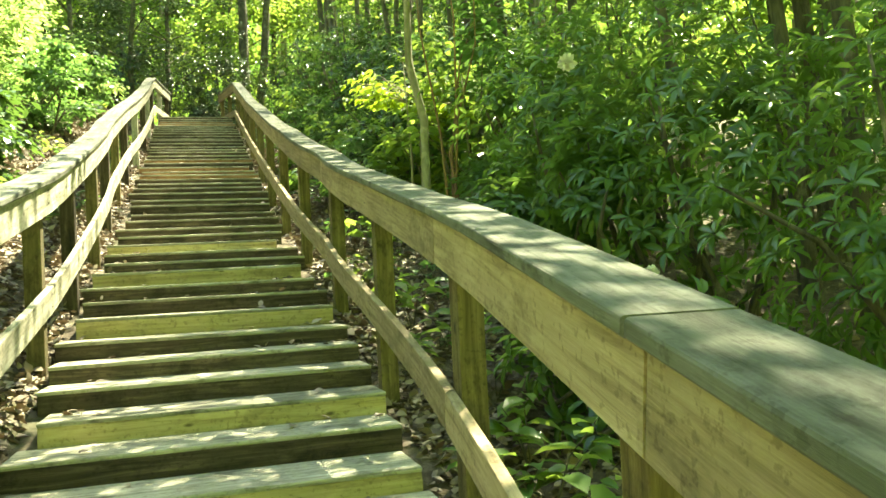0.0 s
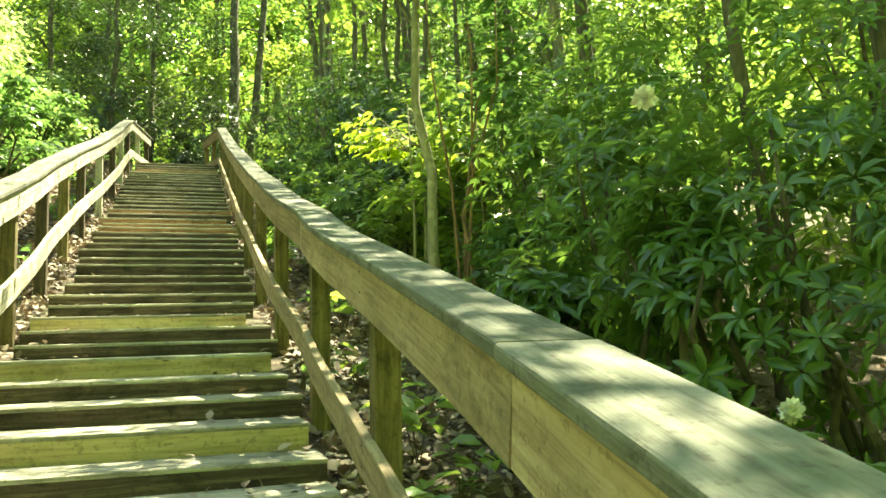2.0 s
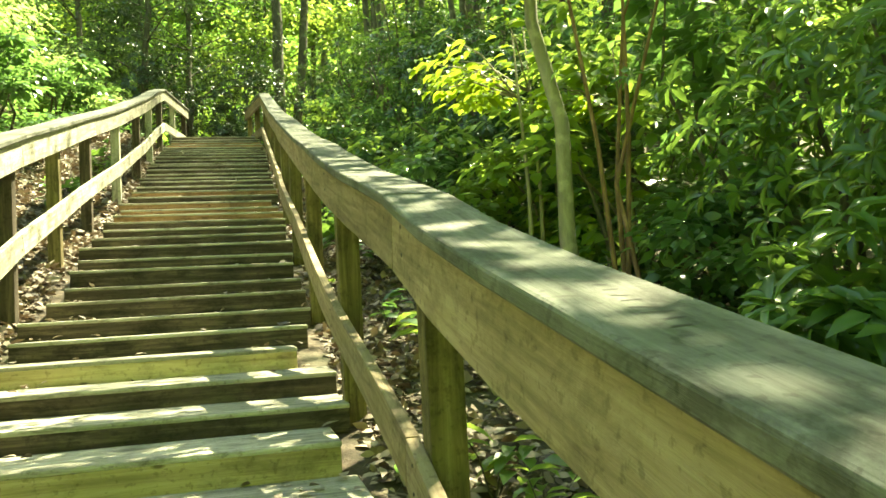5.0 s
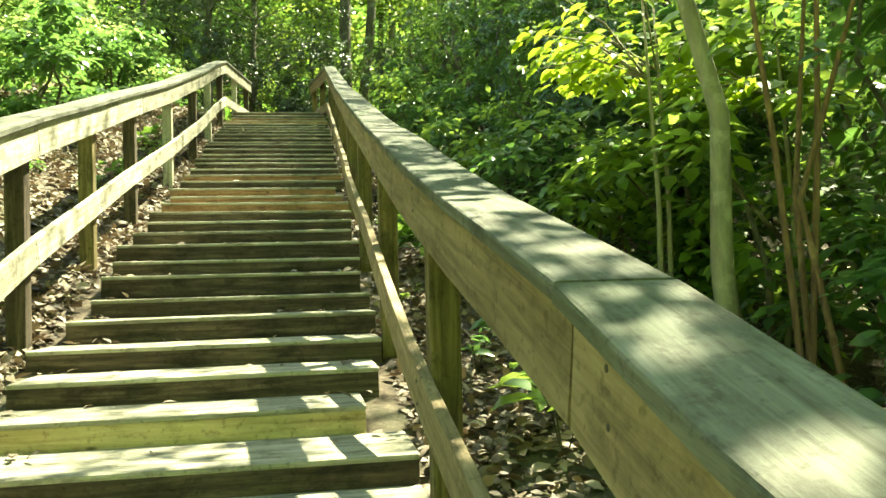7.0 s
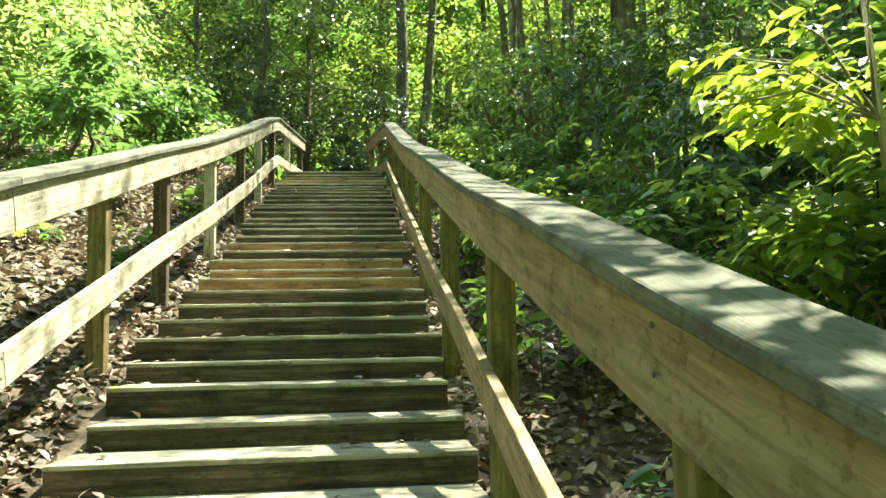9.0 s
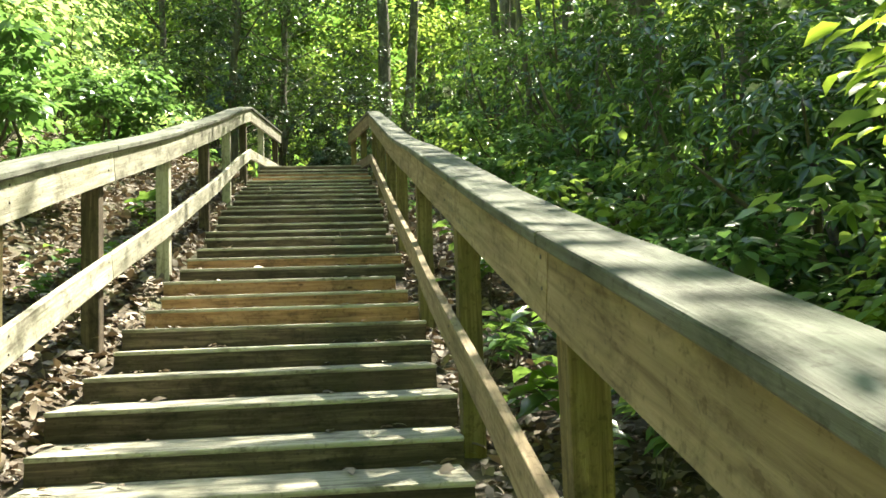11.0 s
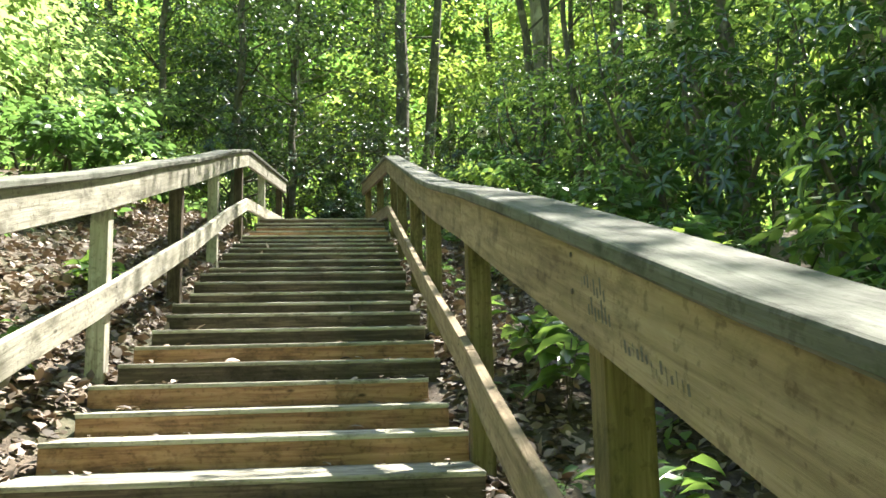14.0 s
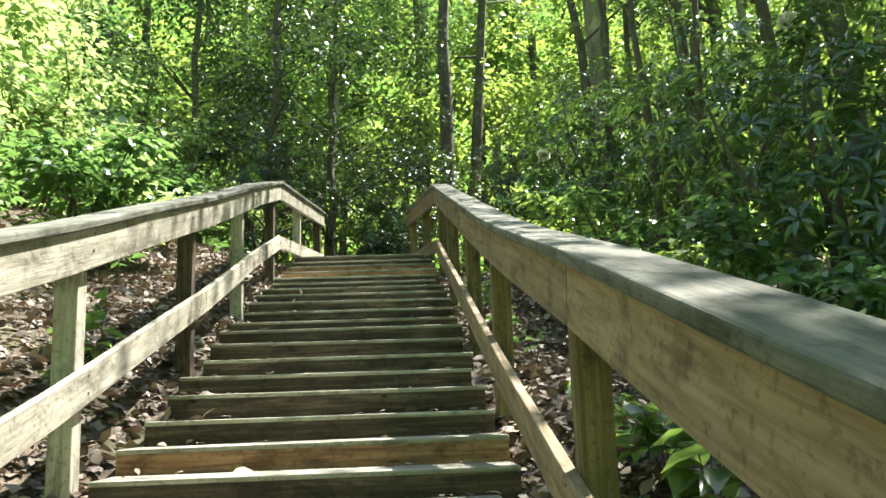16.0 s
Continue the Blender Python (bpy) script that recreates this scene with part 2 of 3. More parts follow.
BARK_DARK = bark("dark_bark", (0.035, 0.03, 0.022), (0.11, 0.095, 0.07))
BARK_GREY = bark("grey_bark", (0.13, 0.115, 0.08), (0.30, 0.27, 0.20), 6.0)
BARK_RED = bark("red_bark", (0.09, 0.05, 0.028), (0.24, 0.14, 0.08), 14.0)
PETAL = plain("petal", (0.80, 0.78, 0.70), 0.6)


# ---- mesh helpers ----
def mesh_from(name, verts, faces, material):
    """A mesh from arrays: verts (n, 3), faces (m, 3) or (m, 4)."""
    verts, faces = np.asarray(verts, np.float32), np.asarray(faces, np.int32)
    me = bpy.data.meshes.new(name)
    me.vertices.add(len(verts))
    me.vertices.foreach_set("co", verts.ravel())
    k = faces.shape[1]
    me.loops.add(faces.size)
    me.loops.foreach_set("vertex_index", faces.ravel())
    me.polygons.add(len(faces))
    me.polygons.foreach_set("loop_start", np.arange(0, faces.size, k, dtype=np.int32))
    me.update(calc_edges=True)
    me.validate()
    me.materials.append(material)
    return me


def part(name, data, parent, label=""):
    ob = new(name, data)
    ob.parent = parent
    if label:
        ob["label"] = label
    return ob


def board_mesh(name, length, width, thick, material, bevel=0.005, rag=0.0):
    """A sawn board along local x, centred, with eased edges and slightly uneven ends."""
    bm = bmesh.new()
    bmesh.ops.create_cube(bm, size=1.0)
    for v in bm.verts:
        v.co = Vector((v.co.x * length, v.co.y * width, v.co.z * thick))
        v.co.x += random.uniform(-rag, rag)
    bmesh.ops.bevel(bm, geom=bm.edges[:], offset=bevel, segments=2, affect="EDGES", profile=0.6)
    me = bpy.data.meshes.new(name)
    bm.to_mesh(me)
    bm.free()
    me.materials.append(material)
    return me


def beam(name, a, b, width, thick, material, parent, label="", up=(0, 0, 1), bevel=0.005):
    """A board from a to b (centres of its ends); width lies across, thick along 'up'."""
    a, b = Vector(a), Vector(b)
    x = (b - a).normalized()
    yv = Vector(up).cross(x).normalized()
    zv = x.cross(yv)
    ob = part(name, board_mesh(name, (b - a).length, width, thick, material, bevel), parent, label)
    rot = Matrix((x, yv, zv)).transposed().to_4x4()
    ob.matrix_basis = Matrix.Translation((a + b) / 2) @ rot
    return ob


def tube(points, radii, sides=7):
    """A tapered, closed tube through points."""
    pts = [Vector(p) for p in points]
    vs, fs = [], []
    for i, p in enumerate(pts):
        d = (pts[min(i + 1, len(pts) - 1)] - pts[max(i - 1, 0)]).normalized()
        u = d.cross(Vector((0.31, 0.95, 0.07))).normalized()
        w = d.cross(u)
        for s in range(sides):
            an = 2 * math.pi * s / sides
            r = radii[i] * (1 + 0.12 * math.sin(3 * an + i))
            vs.append(p + (u * math.cos(an) + w * math.sin(an)) * r)
    for i in range(len(pts) - 1):
        for s in range(sides):
            fs.append((i * sides + s, i * sides + (s + 1) % sides, (i + 1) * sides + (s + 1) % sides, (i + 1) * sides + s))
    vs.append(pts[-1])
    for s in range(sides):
        a, b2 = (len(pts) - 1) * sides + s, (len(pts) - 1) * sides + (s + 1) % sides
        fs.append((a, b2, len(vs) - 1, len(vs) - 1))
    return vs, fs


def joined_tubes(name, tubes, material):
    bm = bmesh.new()
    for vs, fs in tubes:
        made = [bm.verts.new(v) for v in vs]
        for f in fs:
            q = [made[i] for i in dict.fromkeys(f)]
            bm.faces.new(q).smooth = True
    me = bpy.data.meshes.new(name)
    bm.to_mesh(me)
    bm.free()
    me.materials.append(material)
    return me


LEAF_LONG = (np.array([[0, 0, 0], [-.5, .35, .10], [0, .35, 0], [.5, .35, .10], [-.42, .72, .03], [0, .72, -.07], [.42, .72, .03], [0, 1, -.20]]),
             np.array([[0, 2, 1], [0, 3, 2], [1, 2, 4], [2, 5, 4], [2, 3, 5], [3, 6, 5], [4, 5, 7], [5, 6, 7]]))
LEAF_SIMPLE = (np.array([[0, 0, 0], [-.36, .24, .07], [-.47, .56, .03], [0, 1, -.14], [.47, .56, .03], [.36, .24, .07]]),
               np.array([[0, 5, 1], [1, 5, 4], [1, 4, 2], [2, 4, 3]]))


def unit(a):
    return a / np.maximum(np.linalg.norm(a, axis=1, keepdims=True), 1e-6)


def leaves(name, pos, way, up, size, ratio, shape, material):
    """Many leaves in one mesh: root, direction, upward side, length and width ratio of each."""
    tv, tf = shape
    way = unit(way)
    side = unit(np.cross(way, up))
    nrm = np.cross(side, way)
    n = len(pos)
    s = np.asarray(size).reshape(n, 1, 1)
    r = np.asarray(ratio).reshape(n, 1, 1) if np.ndim(ratio) else ratio
    v = pos[:, None, :] + s * (tv[None, :, 0:1] * r * side[:, None, :] + tv[None, :, 1:2] * way[:, None, :] + tv[None, :, 2:3] * nrm[:, None, :])
    f = tf[None] + (np.arange(n) * len(tv))[:, None, None]
    return mesh_from(name, v.reshape(-1, 3), f.reshape(-1, 3), material)


RNG = np.random.default_rng(7)


def whorl_leaves(name, centres, axes, count, size, material, ratio=0.30):
    """Whorls of long leaves, drooping round each twig end."""
    n = len(centres)
    axes = unit(axes)
    t1 = unit(np.cross(axes, np.array([[0.2, 0.3, 0.93]])))
    t2 = np.cross(axes, t1)
    ang = RNG.uniform(0, 6.28, (n, 1)) + np.arange(count)[None] * 6.283 / count + RNG.normal(0, .2, (n, count))
    lift = RNG.normal(0.25, 0.3, (n, count))
    way = (np.cos(ang)[..., None] * t1[:, None] + np.sin(ang)[..., None] * t2[:, None]) + lift[..., None] * axes[:, None]
    way[..., 2] -= RNG.uniform(0, .35, (n, count))
    up = np.repeat(axes[:, None], count, 1) + RNG.normal(0, .15, (n, count, 3))
    sz = size * RNG.uniform(.65, 1.2, (n, count))
    pos = np.repeat(centres[:, None], count, 1) + way * .01
    return leaves(name, pos.reshape(-1, 3), way.reshape(-1, 3), up.reshape(-1, 3), sz.ravel(), ratio, LEAF_LONG, material)


def cloud(centre, radii, n, hollow=0.55):
    """Points through an uneven ellipsoid, thicker towards its skin."""
    d = unit(RNG.normal(size=(n, 3)))
    lump = 1 + 0.28 * np.sin(d[:, 0:1] * 5 + centre[0]) * np.sin(d[:, 1:2] * 4 + centre[1] * 2) + 0.2 * np.sin(d[:, 2:3] * 7 + centre[0] * 3)
    r = (hollow + (1 - hollow) * RNG.random((n, 1))) * lump
    return np.array(centre)[None] + d * r * np.array(radii)[None], d


# ---- the forest floor ----
def build_ground():
    xs = np.unique(np.concatenate([np.linspace(-90, -9, 22), np.arange(-9, 9, 0.28), np.linspace(9, 90, 22)]))
    ys = np.unique(np.concatenate([np.linspace(-60, -8, 16), np.arange(-8, 22, 0.28), np.linspace(22, 140, 30)]))
    v = np.array([(x, y, ground_z(x, y)) for y in ys for x in xs])
    nx = len(xs)
    f = np.array([(j * nx + i, j * nx + i + 1, (j + 1) * nx + i + 1, (j + 1) * nx + i) for j in range(len(ys) - 1) for i in range(nx - 1)])
    me = mesh_from("ground", v, f, SOIL)
    for p in me.polygons:
        p.use_smooth = True
    return tagged(new("ground", me), "brown forest floor of soil rising beside the steps", "ground", kind="structure")


build_ground()


# ---- the wooden stairway ----
LEFT_END = {0: -.785, 4: -.80, 7: -.84, 10: -.86, 14: -.765, 15: -.795, 16: -.81, 23: -.873, 24: -.81, 25: -.81, 26: -.79, 27: -.79, 40: -.77}
RIGHT_END = {0: .86, 4: .80, 7: .745, 10: .68, 11: .77, 13: .90, 14: .92, 16: .82, 22: .82, 23: .763, 40: .825}
FRESH = {-2, 0, 4, 7, 10}
RUST = {21, 22, 23, 25, 39, 40}


def build_stairs():
    stair = tagged(new("stairway"), "weathered wooden plank steps climbing a forest slope", "stairs")
    rnd = random.Random(5)
    for i in range(len(STEP_Y)):
        n = FIRST + i
        y, z = STEP_Y[i], STEP_Z[i]
        xl = LEFT_END.get(n, -.83 + rnd.uniform(-.04, .04))
        xr = RIGHT_END.get(n, .84 + rnd.uniform(-.05, .05))
        xr = min(xr, .83 if y < 6 else .855)
        low = STEP_Z[i - 1] if i else z - .14
        high = z - .021 - low + 0.010
        mat = NEW_WOOD if n in FRESH else RED_WOOD if n in RUST else SHADED_OLD_WOOD
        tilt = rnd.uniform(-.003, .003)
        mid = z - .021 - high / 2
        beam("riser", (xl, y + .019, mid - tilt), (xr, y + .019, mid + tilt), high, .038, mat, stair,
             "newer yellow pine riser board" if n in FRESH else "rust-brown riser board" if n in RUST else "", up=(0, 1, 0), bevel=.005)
        nxt = STEP_Y[i + 1] if i + 1 < len(STEP_Y) else y + .9
        deep = nxt - y + .004
        slope = 0.040 * deep
        ob = beam("tread", (xl - .004, y - .003 + deep / 2, z - .0115 + slope / 2 - tilt), (xr + .004, y - .003 + deep / 2, z - .0115 + slope / 2 + tilt), deep, .023, SUNLIT_TREAD_WOOD, stair, bevel=.0105)
        ob.matrix_basis = ob.matrix_basis @ pose(0, 0, 0, math.degrees(0.040))
    return stair


build_stairs()


# ---- railings ----
LEFT_POSTS = [-3.6, -2.1, -0.5, 0.85, 2.0, 3.4, 4.95, 6.3, 7.6, 9.2, 10.85, 12.45, 14.2, 15.6, 16.9]
RIGHT_POSTS = [-4.2, -2.84, -1.4, 0.16, 1.62, 3.12, 4.85, 6.35, 8.1, 9.95, 11.3, 13.0, 14.4, 15.6, 16.9]
# inner edge of the cap and height of its top, along the stairs
LEFT_LINE = ([-3.8, -2, -1, 0, 1, 2, 3, 4, 5, 6, 7, 8, 9, 10, 11, 12, 13, 14.4, 17],
             [-.885, -.880, -.870, -.846, -.812, -.80, -.80, -.815, -.855, -.868, -.870, -.860, -.830, -.806, -.795, -.797, -.804, -.808, -.56],
             [.21, .591, .788, 1.055, 1.332, 1.663, 1.993, 2.325, 2.675, 3.01, 3.361, 3.703, 4.052, 4.430, 4.79, 5.165, 5.55, 6.045, 6.45])
RIGHT_LINE = ([-4.300, -3.500, -2.500, -1.700, -1.050, -0.300, 0.400, 1.100, 1.800, 2.500, 3.200, 4.000, 4.800, 5.600, 6.400, 7.200, 8.000, 9.000, 10.000, 11.600, 13.000, 14.400, 17.000],
              [0.372, 0.462, 0.576, 0.675, 0.742, 0.771, 0.781, 0.777, 0.794, 0.784, 0.758, 0.755, 0.773, 0.784, 0.769, 0.764, 0.791, 0.806, 0.813, 0.818, 0.820, 0.821, 0.560],
              [0.022, 0.232, 0.489, 0.685, 0.826, 1.021, 1.207, 1.400, 1.636, 1.835, 2.071, 2.346, 2.580, 2.838, 3.132, 3.412, 3.672, 3.988, 4.335, 4.930, 5.450, 5.980, 6.420])
LEAN = math.tan(radians(4.0))
CAP_W, CAP_T = .189, .034


def rail_line(side, y):
    """Inner cap edge and cap top at y."""
    line = LEFT_LINE if side < 0 else RIGHT_LINE
    return float(np.interp(y, line[0], line[1])), float(np.interp(y, line[0], line[2]))


def rail_x(side, y):
    """Middle of the row of posts."""
    return rail_line(side, y)[0] + side * .108


def sprung_board(name, pts, width, thick, material, parent, label="", bevel=.006, wear=0.0):
    """A long board nailed along a gently bending line: eased edges, slightly uneven top arris."""
    pts = [Vector(p) for p in pts]
    a, b = pts[0], pts[-1]
    x = (b - a).normalized()
    yv = Vector((0, 0, 1)).cross(x).normalized()
    zv = x.cross(yv)
    m = Matrix.Translation((a + b) / 2) @ Matrix((x, yv, zv)).transposed().to_4x4()
    inv = m.inverted()
    w, t, c = width / 2, thick / 2, bevel
    outline = [(-w, -t + c), (-w, t - c), (-w + c * .3, t - c * .3), (-w + c, t), (w - c, t), (w - c * .3, t - c * .3), (w, t - c), (w, -t + c), (w - c, -t), (-w + c, -t)]
    k = len(outline)
    r = random.Random(int(abs(a.y) * 1000) + int(width * 1000))
    bm = bmesh.new()
    rings = []
    for p in pts:
        q = inv @ p
        chip = r.uniform(0, wear)
        rings.append([bm.verts.new((q.x, q.y + u + (chip if u < 0 else -chip), q.z + v)) for u, v in outline])
    for r0, r1 in zip(rings[:-1], rings[1:]):
        for i in range(k):
            bm.faces.new((r0[i], r0[(i + 1) % k], r1[(i + 1) % k], r1[i]))
    bm.faces.new(rings[0])
    bm.faces.new(rings[-1][::-1])
    bmesh.ops.recalc_face_normals(bm, faces=bm.faces[:])
    me = bpy.data.meshes.new(name)
    bm.to_mesh(me)
    bm.free()
    me.materials.append(material)
    ob = part(name, me, parent, label)
    ob.matrix_basis = m
    return ob


def build_railing(side, posts, joints, name):
    rail = tagged(new(name), "weathered wooden railing with square posts and flat handrail cap", "railing")
    half = 0.047
    drop, low_top, low_bottom = (.205, .625, .765) if side < 0 else (.21, .64, .78)
    for k, y in enumerate(posts):
        x, s = rail_x(side, y), stair_z(y)
        cap = rail_line(side, y)[1]
        foot = min(ground_z(x, y), s) - 0.25
        top = cap - CAP_T - .012
        # left posts alternate: shade and sun put into dark and pale wood
        kind = POST_WOOD if side > 0 else SHADED_OLD_WOOD if k % 2 == 0 else PALE_WOOD if y > 9 else POST_WOOD
        post = beam("post", (x, y + LEAN * (s - foot), foot), (x, y - LEAN * (top - s), top), 2 * half, 2 * half, kind, rail, up=(0, 1, 0), bevel=.006)
        inner = x - side * (half + .040)
        for hh in (cap - .155, cap - .085, cap - low_top - .035, cap - low_bottom + .035):
            nail = part("nail", NAIL, post)
            nail.matrix_basis = post.matrix_basis.inverted() @ Matrix.Translation((inner, y - LEAN * (hh - s), hh))
    for a, b in zip(joints[:-1], joints[1:]):
        ya, yb = a + .005, b - .005
        ys = np.linspace(ya, yb, max(3, int((yb - ya) / .35)))
        edge = [(*rail_line(side, y), y) for y in ys]
        sprung_board("cap_board", [(e + side * CAP_W / 2, y, z - CAP_T / 2) for e, z, y in edge], CAP_W, CAP_T, CAP_WOOD, rail, "grey-green flat handrail cap", .007, .003)
        face = side * (.023 + .019)
        wood_kind = PALE_WOOD if side < 0 else RAIL_WOOD if b < 4 else DARK_RAIL_WOOD
        sprung_board("upper_rail", [(e + face, y, z - (CAP_T + drop) / 2 - .003) for e, z, y in edge], .038, drop - CAP_T - .006, wood_kind, rail, "", .004)
        sprung_board("lower_rail", [(e + face, y, z - (low_top + low_bottom) / 2) for e, z, y in edge], .038, low_bottom - low_top, wood_kind, rail, "", .004)
    return rail


def scrawl(rail):
    """Faded pen strokes on the inner face of the upper rail, too worn to read."""
    r = random.Random(4)
    ink = plain("faded_ink", (.10, .09, .075), .8)
    for y0, y1, drop, tall in ((6.23, 6.10, .105, .035), (6.20, 6.08, .150, .045), (6.05, 5.80, .170, .03)):
        k = int((y0 - y1) / .016)
        for q in range(k):
            y = y0 - (y0 - y1) * q / k
            edge, top = rail_line(1, y)
            x = edge + .0222
            w, hgt, z = r.choice([.003, .009]), tall * r.uniform(.4, 1), top - drop - r.uniform(0, .012)
            bm = bmesh.new()
            bm.faces.new([bm.verts.new((x, y + dy, z + dz)) for dy, dz in ((-w / 2, 0), (w / 2, .001), (w / 2 + .002, hgt), (-w / 2 + .002, hgt))])
            me = bpy.data.meshes.new("pen_stroke")
            bm.to_mesh(me)
            bm.free()
            me.materials.append(ink)
            part("pen_stroke", me, rail, "faded dark pen stroke")


def carving(rail):
    """Worn carved strokes on the flat cap top: flat slivers, the shade of the cuts painted dark."""
    r = random.Random(9)
    bm = bmesh.new()
    for q in range(9):
        y, x = .62 - .032 * q, rail_line(1, .5)[0] + .1 + r.uniform(-.008, .008)
        w, tall = .004, r.uniform(.022, .045)
        skew = r.uniform(-.012, .012)
        vs = [bm.verts.new((x + dx, y + dy, rail_line(1, y + dy)[1] + .0018)) for dx, dy in ((-tall / 2, -w / 2), (tall / 2, -w / 2 + skew), (tall / 2, w / 2 + skew), (-tall / 2, w / 2))]
        bm.faces.new(vs)
    me = bpy.data.meshes.new("carving")
    bm.to_mesh(me)
    bm.free()
    me.materials.append(plain("carved_shadow_wood", (.045, .042, .034), .9))
    return part("carving", me, rail, "worn carved strokes on the cap, drawn as flat dark slivers")


def nail_mesh():
    bm = bmesh.new()
    bmesh.ops.create_uvsphere(bm, u_segments=8, v_segments=4, radius=.006)
    for v in bm.verts:
        v.co.x *= .4
    me = bpy.data.meshes.new("nail")
    bm.to_mesh(me)
    bm.free()
    me.materials.append(plain("rusty_nail", (.05, .04, .035), .6))
    return me


NAIL = nail_mesh()


build_railing(-1, LEFT_POSTS, [-3.7, -0.5, 2.2, 4.95, 7.65, 11.0, 14.4, 17.0], "left_railing")
build_railing(1, RIGHT_POSTS, [-4.25, -3.06, -1.4, 1.7, 4.74, 7.87, 11.3, 14.4, 17.0], "right_railing")
scrawl(bpy.data.objects["right_railing"])
carving(bpy.data.objects["right_railing"])


# ---- leaf litter ----
def build_litter():
    n = 75000
    side = RNG.random(n) < .5
    x = np.where(side, -0.88 - RNG.exponential(1.3, n), 0.86 + RNG.exponential(1.3, n))
    y = RNG.uniform(-4, 19, n)
    z = np.array([ground_z(a, b) for a, b in zip(x, y)]) + RNG.uniform(0.0, .035, n)
    way = RNG.normal(size=(n, 3)) * [1, 1, .45]
    up = RNG.normal(size=(n, 3)) * .5 + [0, 0, 1]
    me = leaves("leaf_litter", np.stack([x, y, z], 1), way, up, RNG.uniform(.03, .095, n), RNG.uniform(.35, .8, n), LEAF_SIMPLE, LITTER)
    return tagged(new("leaf_litter", me), "dry brown fallen leaves strewn over the forest floor", "leaves", kind="stuff")


build_litter()


def step_litter():
    """Fallen leaves, twigs and crumbs lying on the treads."""
    r = random.Random(8)
    p, w = [], []
    for i in range(8, len(STEP_Y) - 1):
        for _ in range(r.choice([4, 9, 15])):
            f = r.random() ** .5
            yy = STEP_Y[i] + .05 + (STEP_Y[i + 1] - STEP_Y[i] - .08) * f
            p.append((r.choice([-1, 1]) * .8 * r.random() ** .4, yy, STEP_Z[i] + .006 + .045 * (yy - STEP_Y[i])))
            w.append((r.uniform(-1, 1), r.uniform(-1, 1), r.uniform(0, .3)))
    n = len(p)
    me = leaves("step_litter", np.array(p), np.array(w), RNG.normal(size=(n, 3)) * .3 + [0, 0, 1], RNG.uniform(.03, .085, n), RNG.uniform(.3, .7, n), LEAF_SIMPLE, LITTER)
    return tagged(new("step_litter", me), "a few dry leaves lying on the treads", "leaves", kind="stuff")


step_litter()


# ---- small plants on the forest floor ----
def seedling(x, y, size, count, seed, material):
    r = random.Random(seed)
    ob = tagged(new("seedling"), "small green seedling growing out of the leaf litter", "plant", group="seedlings")
    ob.location = (x, y, ground_z(x, y) - .01)
    pos, way = [], []
    for k in range(3):
        tip = (r.uniform(-.5, .5) * size, r.uniform(-.5, .5) * size, size * r.uniform(.5, 1.0))
        part("stem", joined_tubes("stem", [tube([(0, 0, 0), (tip[0] * .4, tip[1] * .4, tip[2] * .6), tip], [.004, .003, .002], 4)], BARK_DARK), ob)
        for q in range(count):
            an = r.uniform(0, 6.28)
            pos.append(tuple(v * (1 - .5 * q / count) for v in tip))
            way.append((math.cos(an), math.sin(an), r.uniform(-.3, .3)))
    n = len(pos)
    part("foliage", leaves("foliage", np.array(pos), np.array(way), RNG.normal(0, .25, (n, 3)) + [0, 0, 1], RNG.uniform(.6, 1.1, n) * size * .42, .5, LEAF_LONG, material), ob)
    return ob


r3 = random.Random(91)
for k in range(120):
    side = -1 if k % 5 < 2 else 1
    x = side * ((1.12 if side < 0 else 1.05) + r3.random() ** 1.6 * 1.7)
    y = r3.uniform(-3.2, 16)
    seedling(x, y, r3.uniform(.14, .38), r3.randint(3, 6), 900 + k, r3.choice([BROAD, BRIGHT, BROAD]))
for k, (x, y, s) in enumerate([(1.25, -1.0, .5), (1.35, -.6, .45), (1.3, 1.2, .42), (1.5, 6.0, .55), (1.35, 6.4, .5), (1.4, 8.6, .6), (1.45, 9.1, .55), (1.3, 7.4, .4), (-1.25, 8.3, .4), (-1.3, 8.7, .35), (-1.25, 10.4, .45), (1.22, -1.75, .55), (1.3, -2.1, .4), (1.5, .2, .5), (1.25, 2.4, .35), (1.4, 3.6, .5)]):
    seedling(x, y, s, 7, 1200 + k, BRIGHT if y < 4 else RHODO)


# ---- bushes ----
def stems(base, tips, thick, rnd):
    """Crooked stems from a base towards some of the tips."""
    out = []
    for t in tips:
        b, t = Vector(base), Vector(t)
        m1 = b.lerp(t, .35) + Vector((rnd.uniform(-.15, .15), rnd.uniform(-.15, .15), rnd.uniform(0, .25)))
        m2 = b.lerp(t, .7) + Vector((rnd.uniform(-.15, .15), rnd.uniform(-.15, .15), rnd.uniform(0, .15)))
        out.append(tube([b + Vector((rnd.uniform(-.1, .1), rnd.uniform(-.1, .1), -.1)), m1, m2, t], [thick, thick * .75, thick * .5, thick * .2], 6))
    return out


